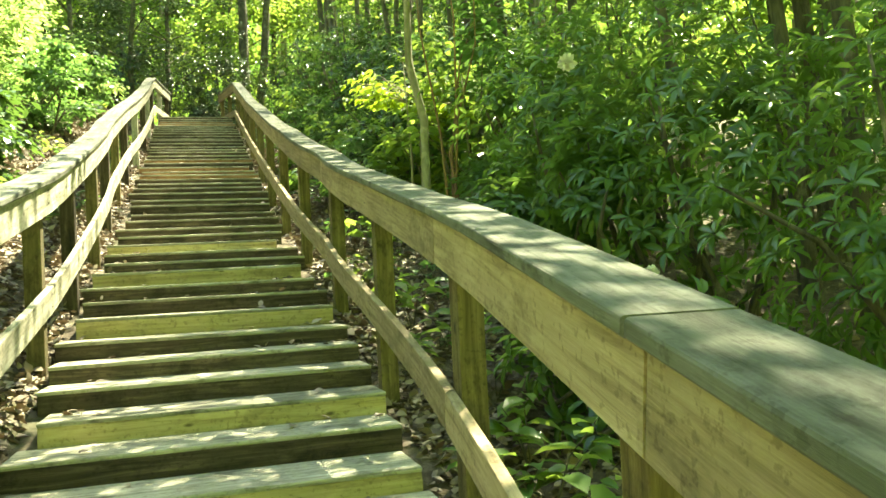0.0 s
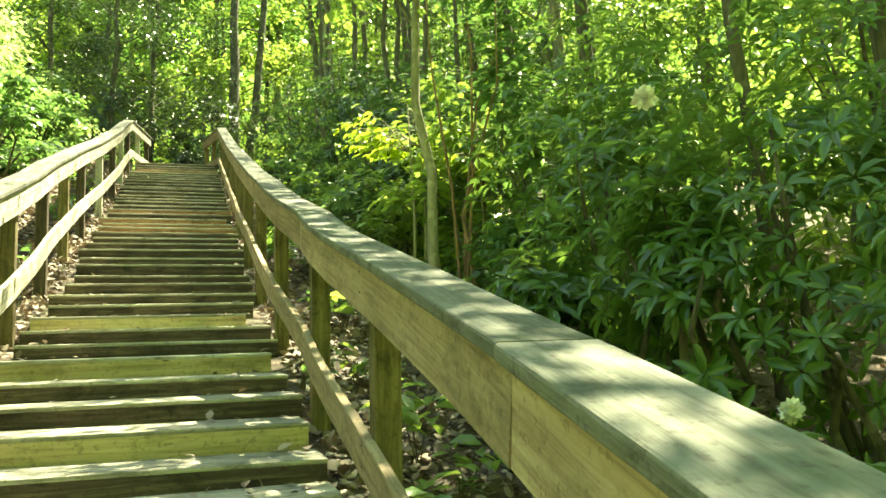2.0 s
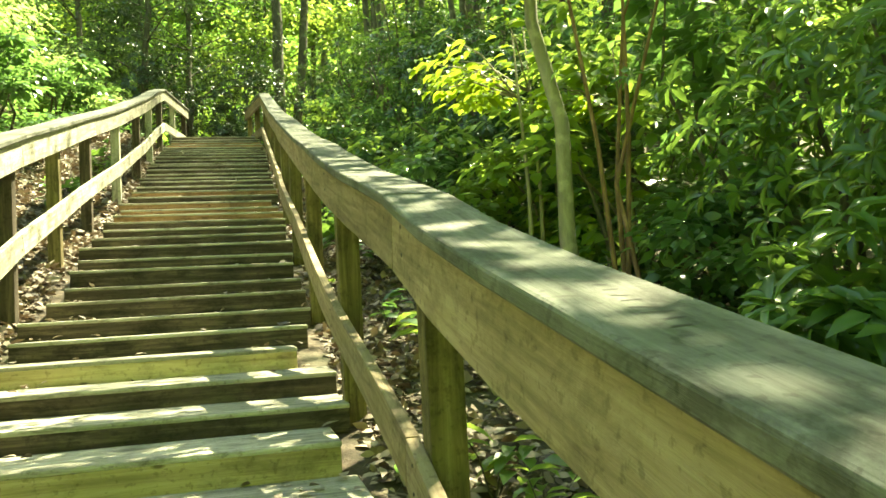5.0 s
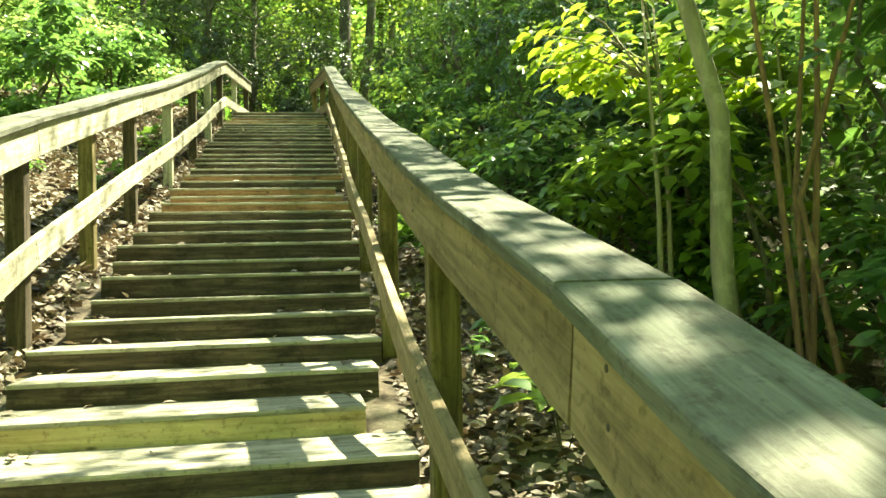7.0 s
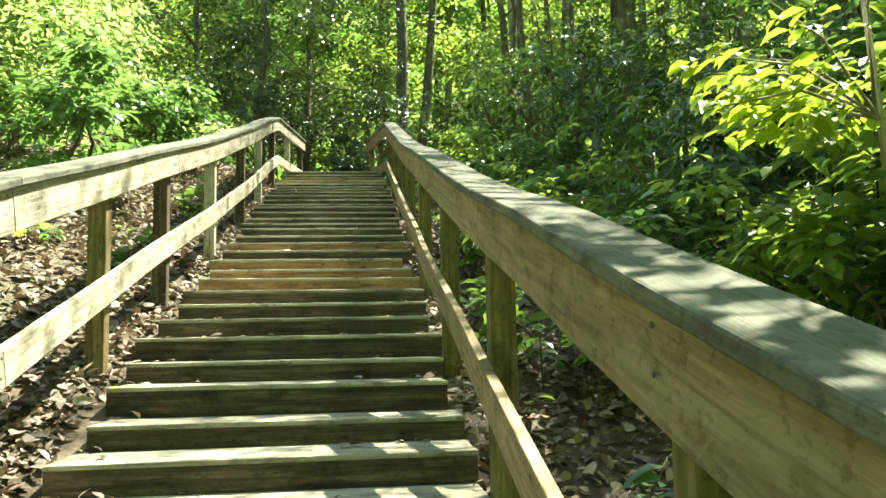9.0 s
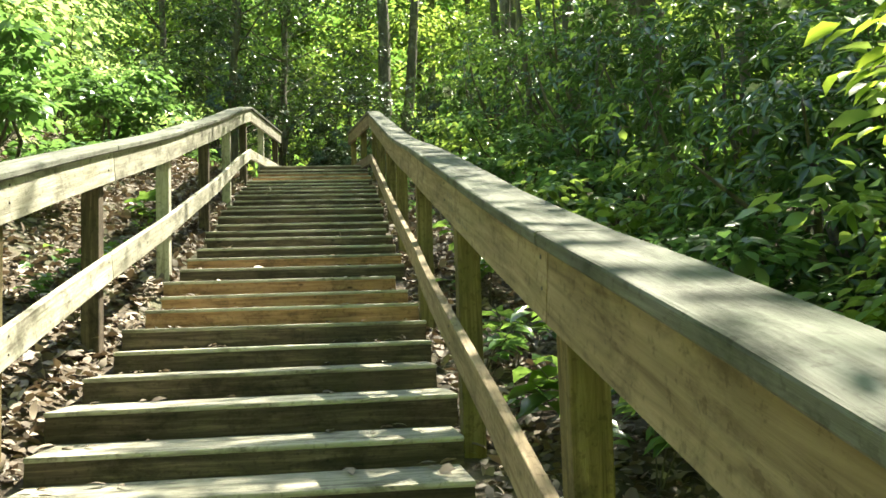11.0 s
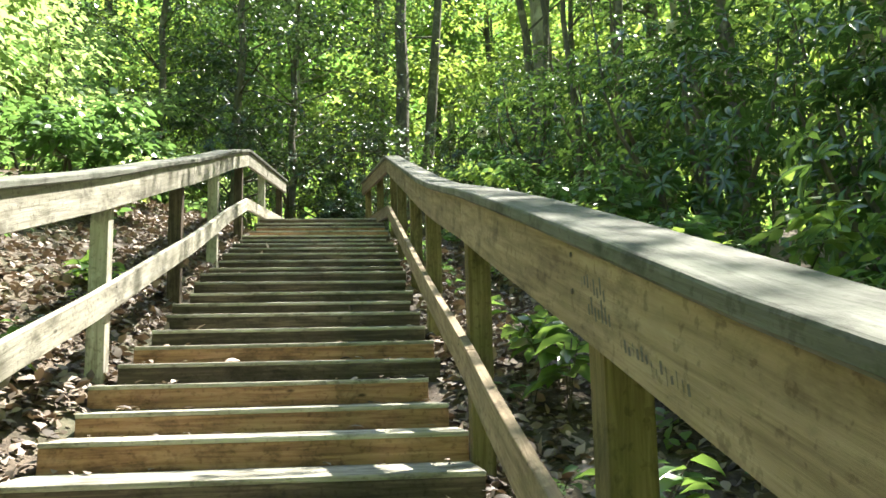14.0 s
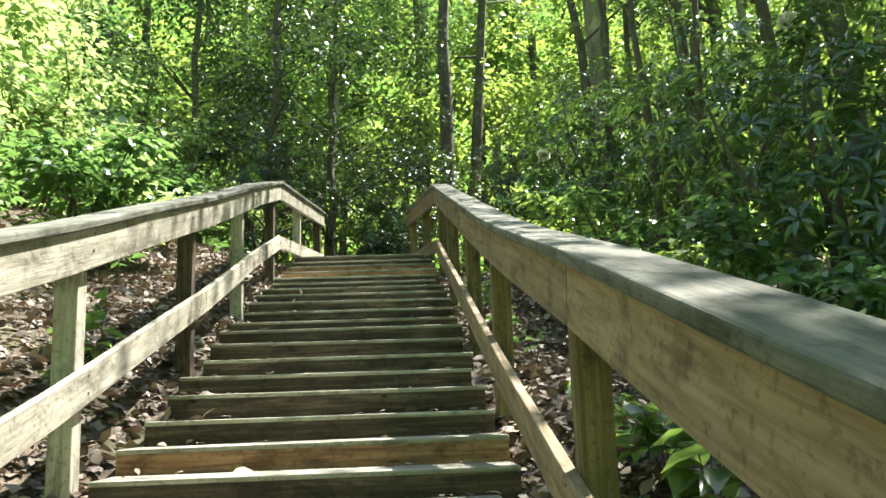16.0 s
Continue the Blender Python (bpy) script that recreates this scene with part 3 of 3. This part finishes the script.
def bush(x, y, w, h, whorls, seed, flowers=0, leaf=.15, material=None):
    rnd = random.Random(seed)
    g = ground_z(x, y)
    ob = tagged(new("rhododendron"), "dark green rhododendron bush with long glossy leaves", "bush", group="rhododendron thicket")
    ob.location = (x, y, g)
    pts, d = cloud((0, 0, h * .52), (w, w, h * .5), whorls, .35)
    pts[:, 2] = np.maximum(pts[:, 2], .12)
    for st in stems((0, 0, 0), [pts[rnd.randrange(len(pts))] for _ in range(9)], .03, rnd):
        part("stem", joined_tubes("stem", [st], BARK_DARK), ob)
    ax = d + np.array([[0, 0, .9]])
    part("crown", whorl_leaves("crown", pts, ax, 9, leaf, material or RHODO), ob)
    for k in range(flowers):
        i = rnd.randrange(len(pts))
        flower(ob, pts[i] + d[i] * .05, rnd)
    return ob


def flower(parent, at, rnd, r=.055):
    n = 90
    d = unit(RNG.normal(size=(n, 3)) + [0, 0, .25])
    me = leaves("bloom", d * r * .35, d + RNG.normal(0, .25, (n, 3)), RNG.normal(size=(n, 3)), RNG.uniform(.7, 1.1, n) * r, .8, LEAF_SIMPLE, PETAL)
    f = part("bloom", me, parent, "round white bloom")
    f.location = at
    return f


BUSHES = [(3.0, -1.4, 1.0, 2.3, 300, 1), (3.1, 0.3, 1.0, 2.6, 320, 1), (3.0, 1.9, .95, 2.5, 330, 1), (3.5, 3.2, 1.0, 2.8, 330, 1), (2.8, 6.6, .9, 2.2, 300, 0),
          (3.2, 8.2, 1.1, 2.8, 340, 1), (3.0, 10.2, 1.1, 2.7, 320, 1), (3.3, 12.4, 1.2, 3.0, 340, 1), (2.9, 14.8, 1.1, 2.7, 300, 0),
          (4.9, -0.6, 1.3, 3.8, 360, 2), (5.2, 1.8, 1.4, 4.4, 380, 2), (5.1, 4.2, 1.4, 4.2, 380, 0), (5.3, 6.6, 1.5, 4.6, 380, 0), (5.6, 9.4, 1.5, 4.8, 380, 1),
          (5.4, 12.2, 1.5, 4.8, 380, 0), (4.6, 16.5, 1.6, 3.8, 380, 0), (0.6, 20.0, 1.6, 2.8, 400, 0), (-1.8, 19.0, 1.2, 3.4, 360, 0), (2.6, 19.2, 1.3, 3.0, 360, 0)]
for k, (x, y, w, h, c, fl) in enumerate(BUSHES):
    # leaf colour darkens up the slope, standing for shade in the thicket
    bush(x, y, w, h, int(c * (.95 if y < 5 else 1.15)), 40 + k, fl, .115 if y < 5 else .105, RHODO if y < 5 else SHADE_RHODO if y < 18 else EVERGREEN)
flowered = bush(2.55, .75, .5, 1.9, 110, 71)
flower(flowered, (-.30, -.25, 1.92 - ground_z(2.55, .75)), random.Random(3), .05)
low_bush = bush(2.3, 1.9, .5, 1.0, 130, 72, 0, .16)
side_bush = bush(1.95, -.4, .5, .95, 110, 73, 0, .16)
flower(side_bush, (.35, .2, .85), random.Random(5), .04)
bush(0.1, 18.7, .7, 1.0, 160, 74, 0, .10, EVERGREEN)


# ---- trees ----
def tree(x, y, height, radius, kind, seed, crown_low, spread, n_leaf, leaf, material, lean=(0, 0), blobs=9, label=""):
    rnd = random.Random(seed)
    g = ground_z(x, y)
    ob = tagged(new("tree"), label or "tall slender forest tree with a green leafy crown", "tree", group="forest trees")
    ob.location = (x, y, g)
    pts, rad = [], []
    steps = 10
    for i in range(steps + 1):
        f = i / steps
        pts.append((lean[0] * f * height + rnd.uniform(-.06, .06) * (i > 0), lean[1] * f * height + rnd.uniform(-.06, .06) * (i > 0), f * height - (.2 if i == 0 else 0)))
        rad.append(radius * (1.35 if i == 0 else 1.0) * (1 - .8 * f))
    tubes = [tube(pts, rad, 9)]
    pos, way = [], []
    for k in range(blobs):
        f = crown_low + (1 - crown_low) * (k + rnd.random()) / blobs
        o = Vector(pts[min(steps, int(f * steps))])
        an = rnd.uniform(0, 6.28)
        tip = o + Vector((math.cos(an), math.sin(an), rnd.uniform(.1, .5))) * spread * rnd.uniform(.55, 1.0) * (1.15 - .5 * f)
        mid = o.lerp(tip, .5) + Vector((0, 0, .25))
        r0 = max(.012, radius * .32 * (1.2 - f))
        tubes.append(tube([o, mid, tip], [r0, r0 * .6, r0 * .2], 5))
        q, d = cloud(tuple(tip), (spread * .42, spread * .42, spread * .24), n_leaf // blobs, .1)
        pos.append(q)
        way.append(d)
    part("trunk", joined_tubes("trunk", tubes, kind), ob)
    pos, way = np.concatenate(pos), np.concatenate(way)
    n = len(pos)
    w = way * [1, 1, .3] + RNG.normal(0, .6, (n, 3)) * [1, 1, .4] + [0, 0, -.25]
    up = RNG.normal(0, .45, (n, 3)) + [0, 0, 1]
    part("crown", leaves("crown", pos, w, up, RNG.uniform(.6, 1.2, n) * leaf, .55, LEAF_SIMPLE, material), ob)
    return ob


# two dark trunks beyond the landing
tree(1.6, 22.5, 14, .19, BARK_DARK, 1, .45, 3.0, 2600, .13, BROAD, (.01, 0), 10, "slim dark-barked tree behind the landing")
tree(2.1, 23.5, 14, .16, BARK_DARK, 2, .45, 3.0, 2600, .13, BROAD, (.085, 0), 10, "slim dark-barked tree leaning behind the landing")
# pale sapling by the railing, with thin reddish stems beside it
tree(2.28, 3.85, 6.5, .05, BARK_GREY, 3, .45, 1.5, 1300, .12, BRIGHT, (-.045, 0), 9, "pale young tree with bright yellow-green leaves")


def red_stems(x, y):
    r = random.Random(12)
    g = ground_z(x, y)
    ob = tagged(new("thin_stemmed_shrub"), "shrub with thin crooked reddish-brown stems beside the sapling", "shrub")
    ob.location = (x, y, g)
    tips = [(-.25, .15, 3.2), (.05, .1, 3.4), (.3, -.1, 3.0), (.5, .2, 2.8)]
    for st in stems((0, 0, 0), tips, .017, r):
        part("stem", joined_tubes("stem", [st], BARK_RED), ob)
    q = np.concatenate([cloud(tp, (.5, .5, .35), 110, .1)[0] for tp in tips])
    n = len(q)
    part("crown", leaves("crown", q, RNG.normal(size=(n, 3)) * [1, 1, .4], RNG.normal(0, .4, (n, 3)) + [0, 0, 1], RNG.uniform(.08, .15, n), .5, LEAF_SIMPLE, BROAD), ob)
    return ob


red_stems(2.42, 3.45)


def spray(x, y, z, reach, seed):
    """A low side branch; the sun glow of its leaves is put into their colour."""
    r = random.Random(seed)
    ob = tagged(new("sapling"), "young sapling holding flat sprays of glowing yellow-green leaves", "tree", group="young saplings")
    g = ground_z(x + .5, y)
    ob.location = (x + .5, y, g)
    top = z - g
    part("trunk", joined_tubes("trunk", [tube([(0, 0, -.05), (.03, 0, top * .5), (0, 0, top + .3)], [.018, .014, .005], 6)], BARK_GREY), ob)
    pos, way = [], []
    for k in range(5):
        an = math.pi + r.uniform(-1.1, 1.1)
        tip = Vector((math.cos(an) * reach, math.sin(an) * reach, top + r.uniform(-.15, .22)))
        part("branch", joined_tubes("branch", [tube([(0, 0, top * .9), tuple(tip * .5 + Vector((0, 0, top * .5))), tuple(tip)], [.008, .006, .003], 4)], BARK_GREY), ob)
        for q in range(26):
            f = r.uniform(.25, 1.05)
            pos.append((tip.x * f + r.uniform(-.1, .1), tip.y * f + r.uniform(-.1, .1), top * .9 + (tip.z - top * .9) * f + r.uniform(-.03, .03)))
            way.append((math.cos(an + r.choice([-1, 1]) * .9), math.sin(an + r.choice([-1, 1]) * .9), -.25))
    n = len(pos)
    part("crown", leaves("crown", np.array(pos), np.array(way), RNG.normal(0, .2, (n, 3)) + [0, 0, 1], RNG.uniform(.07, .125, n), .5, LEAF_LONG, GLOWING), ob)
    return ob


spray(1.75, 4.55, 2.95, .6, 1)
spray(1.95, 4.85, 3.1, .6, 2)
spray(2.35, 4.3, 2.75, .5, 3)
spray(2.9, 8.3, 3.5, .22, 4)
tree(4.65, 1.3, 9, .075, BARK_DARK, 31, .6, 2.2, 1800, .13, BROAD, (.0, 0), 8, "dark straight trunk standing in the rhododendron thicket")
tree(3.75, 17.3, 15, .19, BARK_GREY, 32, .6, 3.0, 650, .16, BROAD, (-.01, 0), 10, "thick grey-barked tree behind the railing")
tree(3.55, 13.4, 11, .06, BARK_DARK, 33, .6, 2.0, 320, .13, BROAD, (.01, 0), 8, "slim dark-barked tree behind the railing")
tree(4.3, 15.4, 12, .08, BARK_DARK, 34, .6, 2.0, 320, .13, BROAD, (-.02, 0), 8, "slim dark-barked tree behind the railing")
tree(3.8, 9.2, 10, .05, BARK_DARK, 35, .6, 2.0, 320, .13, BROAD, (.03, 0), 8, "slim dark-barked tree behind the railing")
# two more trees, added to shade the lower steps and railings
tree(3.9, 1.7, 8.5, .06, BARK_DARK, 36, .5, 2.4, 4600, .12, BROAD, (-.03, 0), 26, "slender dark-trunked tree leaning over the steps")
tree(3.6, -1.6, 8.5, .06, BARK_DARK, 37, .6, 2.3, 2600, .12, BROAD, (-.03, 0), 14, "slender dark-trunked tree leaning over the steps")
# thin dark stems standing in the thicket
for k, (x, y, hh, rad, tip) in enumerate([(3.1, 15.2, 8, .055, .02), (2.95, 13.0, 7, .045, -.03), (3.6, 11.0, 8, .065, .03), (4.2, 11.9, 9, .07, -.01), (3.95, 8.1, 8, .05, .04), (4.7, 13.2, 9, .08, .01), (3.5, 16.4, 9, .07, .02), (4.9, 9.6, 9, .075, -.02)]):
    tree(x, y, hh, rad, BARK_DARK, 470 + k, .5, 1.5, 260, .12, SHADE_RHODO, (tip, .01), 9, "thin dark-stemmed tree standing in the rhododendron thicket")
# trees whose crowns shade the lower steps
for k, (x, y, hh, low) in enumerate([(4.6, .6, 9, .55), (4.5, 4.8, 9.5, .55), (6.6, 8.5, 11, .5), (-4.5, -1.0, 9, .5), (6.5, -2, 11, .5)]):
    tree(x, y, hh, .09 + .01 * (k % 3), BARK_DARK, 300 + k, low, 2.9, 2000 if y < 3 else 1500 if y < 6 else 800, .14, BROAD, (-.04, -.01), 16, "slender dark-trunked tree leaning over the steps")


def shrub(x, y, w, h, n, seed, leaf, material, label):
    """A leafy woodland shrub: several stems and layered sprays of broad leaves."""
    rnd = random.Random(seed)
    g = ground_z(x, y)
    ob = tagged(new("shrub"), label, "shrub", group="woodland shrubs")
    ob.location = (x, y, g)
    pos, way, tips = [], [], []
    for k in range(14):
        f = (k + .5) / 14
        an = rnd.uniform(0, 6.28)
        r = w * rnd.uniform(.2, .9)
        c = (math.cos(an) * r, math.sin(an) * r, h * (.12 + .85 * f))
        tips.append(c)
        q, d = cloud(c, (w * .5, w * .5, h * .10), n // 14, .05)
        pos.append(q)
        way.append(d)
    for st in stems((0, 0, 0), tips[::3], .022, rnd):
        part("stem", joined_tubes("stem", [st], BARK_DARK), ob)
    pos, way = np.concatenate(pos), np.concatenate(way)
    pos[:, 2] = np.maximum(pos[:, 2], .06)
    m = len(pos)
    d = way * [1, 1, .2] + RNG.normal(0, .5, (m, 3)) * [1, 1, .35] + [0, 0, -.2]
    part("crown", leaves("crown", pos, d, RNG.normal(0, .35, (m, 3)) + [0, 0, 1], RNG.uniform(.6, 1.25, m) * leaf, .55, LEAF_SIMPLE, material), ob)
    return ob


for k in range(12):
    r5 = random.Random(800 + k)
    shrub(2.2 + r5.uniform(-.15, .35), 5.6 + k * .87, .5, r5.uniform(.8, 1.3), 900, 820 + k, .095, BROAD if k % 3 else BRIGHT, "low leafy shrub growing close behind the railing")
for k, (x, y, w, hh) in enumerate([(3.2, 4.6, .8, 1.9), (3.0, 5.6, .8, 1.7), (4.1, 5.2, .9, 2.4), (2.75, 3.0, .5, 1.2), (4.2, 7.2, .9, 2.2)]):
    shrub(x, y, w, hh, 1600, 840 + k, .10, BROAD, "leafy green shrub filling the thicket behind the railing")
for k, (x, y, w, hh) in enumerate([(2.75, 4.3, .55, 2.3), (3.1, 3.5, .6, 2.7), (2.5, 5.2, .5, 1.9), (3.3, 6.0, .6, 2.6)]):
    shrub(x, y, w, hh, 760, 880 + k, .135, BROAD if k % 2 else BRIGHT, "loose broad-leaved shrub growing beside the pale young tree")
LEFT_LABEL = "broad-leaved green shrub on the bank beside the steps"
for k in range(30):
    r2 = random.Random(500 + k)
    y = -3 + k * .85 + r2.uniform(-.4, .4)
    row = k % 3
    x = (-2.6, -3.7, -5.0)[row] + r2.uniform(-.4, .4)
    # darker leaves low down, paler ones higher: shade and sun in the colour
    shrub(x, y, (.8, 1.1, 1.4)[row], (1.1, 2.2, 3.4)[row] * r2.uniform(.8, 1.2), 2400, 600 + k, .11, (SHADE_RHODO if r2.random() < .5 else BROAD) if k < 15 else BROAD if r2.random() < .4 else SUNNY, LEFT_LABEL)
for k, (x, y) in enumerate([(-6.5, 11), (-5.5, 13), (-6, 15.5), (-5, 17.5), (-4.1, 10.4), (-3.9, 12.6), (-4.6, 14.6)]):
    shrub(x, y, 1.6 if k < 4 else 1.15, 4.5, 3000, 760 + k, .12, SUNNY, "tall shrub on the bank with leaves coloured as if in full sun")
for k, (x, y, w, h) in enumerate([(.2, 24, 2.0, 4.5), (-2.5, 23.5, 2, 5), (3.5, 25, 2.2, 5), (6.5, 22, 2.2, 5), (8, 16, 2, 5), (8.5, 10, 2, 5), (8, 4, 2, 4.5), (8.2, -1, 2, 4.5), (-5, 26, 2.2, 5), (10, 7, 2, 6), (10, 13, 2, 6), (1, 29, 2.5, 6)]):
    shrub(x, y, w, h, 2600, 700 + k, .17, BRIGHT, "sunlit understorey shrub with thin bright leaves")

rnd = random.Random(77)
count = 0
while count < 52:
    x, y = rnd.uniform(-20, 22), rnd.uniform(-4, 42)
    if x > -5 and x < 3.2 and y < 19 or (2 < x < 6 and y < 14 and rnd.random() < .5) or abs(x - 1.5) < 2 and y < 26:
        continue
    if 1.5 < x < 11 and 4 < y < 21 and rnd.random() < .8:
        continue
    h, thick, kind = rnd.uniform(9, 16), rnd.uniform(.07, .2), rnd.choice([BARK_DARK, BARK_GREY, BARK_DARK])
    low, wide, leaf_kind = rnd.choice([.12, .2, .3]), rnd.uniform(2.2, 3.4), BROAD if rnd.random() < .55 else BRIGHT
    lean = (rnd.uniform(-.04, .04), rnd.uniform(-.04, .04))
    count += 1
    if not (-9.5 < x < -3 and 9 < y < 25):   # a sunny gap in the wood above the bank
        tree(x, y, h, thick, kind, 199 + count, low, wide, 3600, .19, leaf_kind, lean, 16)


# canopy over the steps, added to break the sun into patches
for k, (x, y, hh, n) in enumerate([(5.2, -2.6, 10, 1800), (5.8, 2.2, 10.5, 1900), (5.0, 6.6, 10, 2000), (5.6, 9.4, 10.5, 1900), (5.8, 12.0, 10, 1700), (5.2, 14.8, 10, 1700), (6.4, 17.6, 11, 2400), (3.4, 17.0, 9, 1800)]):
    tree(x, y, hh, .10, BARK_DARK if k % 2 else BARK_GREY, 440 + k, .48, 3.0, n if y < 3 else int(n * .42), .13, BROAD, (-.03, 0), 18, "tall forest tree arching its canopy over the steps")
# tall trees added behind the thicket to keep it in shade
for k in range(9):
    r6 = random.Random(650 + k)
    tree(8.6 + r6.uniform(-.9, 1.2), -2.5 + k * 2.9 + r6.uniform(-.6, .6), r6.uniform(12.5, 15), r6.uniform(.1, .17), BARK_DARK if k % 3 else BARK_GREY, 660 + k, .42, 3.1, 2100, .16, BROAD, (-.01, 0), 20, "tall dark-trunked forest tree shading the rhododendron thicket")
# small-leaved evergreens closing the view behind the landing
for k, (x, y, hh) in enumerate([(-1.6, 18.6, 8.0), (-0.7, 19.6, 7.0), (-3.4, 20.5, 9.5), (-2.2, 23.0, 10.0), (4.8, 19.5, 9.0), (6.5, 24.0, 11.0)]):
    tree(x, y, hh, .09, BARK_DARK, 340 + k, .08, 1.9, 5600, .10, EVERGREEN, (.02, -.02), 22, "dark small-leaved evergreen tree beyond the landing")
for k in range(14):
    r4 = random.Random(400 + k)
    tree(-13 + k * 2.0 + r4.uniform(-.8, .8), r4.uniform(27, 36), r4.uniform(13, 18), r4.uniform(.1, .2), BARK_DARK, 360 + k, .25, 3.2, 3400, .24, r4.choice([BROAD, BRIGHT]), (0, 0), 16)


def distant_woods():
    """Far foliage all round, thick and uneven."""
    n = 60000
    an = RNG.uniform(0, 6.283, n)
    r = RNG.uniform(24, 46, n)
    x, y = r * np.cos(an), 8 + r * np.sin(an)
    lump = .5 + .5 * np.sin(an * 23 + r) * np.sin(an * 11 - r * .4)
    z = np.array([ground_z(a, b) for a, b in zip(x, y)]) + RNG.random(n) * (10 + 10 * lump)
    way = RNG.normal(size=(n, 3)) * [1, 1, .4] + [0, 0, -.3]
    me = leaves("distant_woods", np.stack([x, y, z], 1), way, RNG.normal(0, .5, (n, 3)) + [0, 0, 1], RNG.uniform(.3, .7, n), .6, LEAF_SIMPLE, BRIGHT)
    return tagged(new("distant_woods", me), "thick bright green woods far behind the trunks", "woods", kind="stuff")


distant_woods()


def backdrop():
    m, n, l, b = nodes_of("far_green_glow")
    tc = n.new("ShaderNodeTexCoord")
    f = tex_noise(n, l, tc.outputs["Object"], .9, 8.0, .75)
    # last stop paints near-white light between the leaves
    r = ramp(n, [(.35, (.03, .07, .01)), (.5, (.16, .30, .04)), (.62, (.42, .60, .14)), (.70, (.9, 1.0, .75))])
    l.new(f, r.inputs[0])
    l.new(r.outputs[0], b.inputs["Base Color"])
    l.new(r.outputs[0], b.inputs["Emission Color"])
    # the ring glows by itself in place of sunlit woods
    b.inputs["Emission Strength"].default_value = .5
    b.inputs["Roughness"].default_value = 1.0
    k, R = 72, 75.0
    rim = [50 + 12 * math.cos(6.28318 * (i / k - .12)) + 4 * math.sin(i * 1.7) for i in range(k)]   # rim set lower over the bank to let bright sky show
    v = [(R * math.cos(6.28318 * i / k), 15 + R * math.sin(6.28318 * i / k), z) for row in ([-25] * k, [16] * k, rim) for i, z in enumerate(row)]
    f2 = [(j * k + i, j * k + (i + 1) % k, (j + 1) * k + (i + 1) % k, (j + 1) * k + i) for j in range(2) for i in range(k)]
    return tagged(new("backdrop", mesh_from("backdrop", v, f2, m)), "self-lit backdrop painted with the blurred green of distant woods and bright gaps", "backdrop", kind="structure")


backdrop()
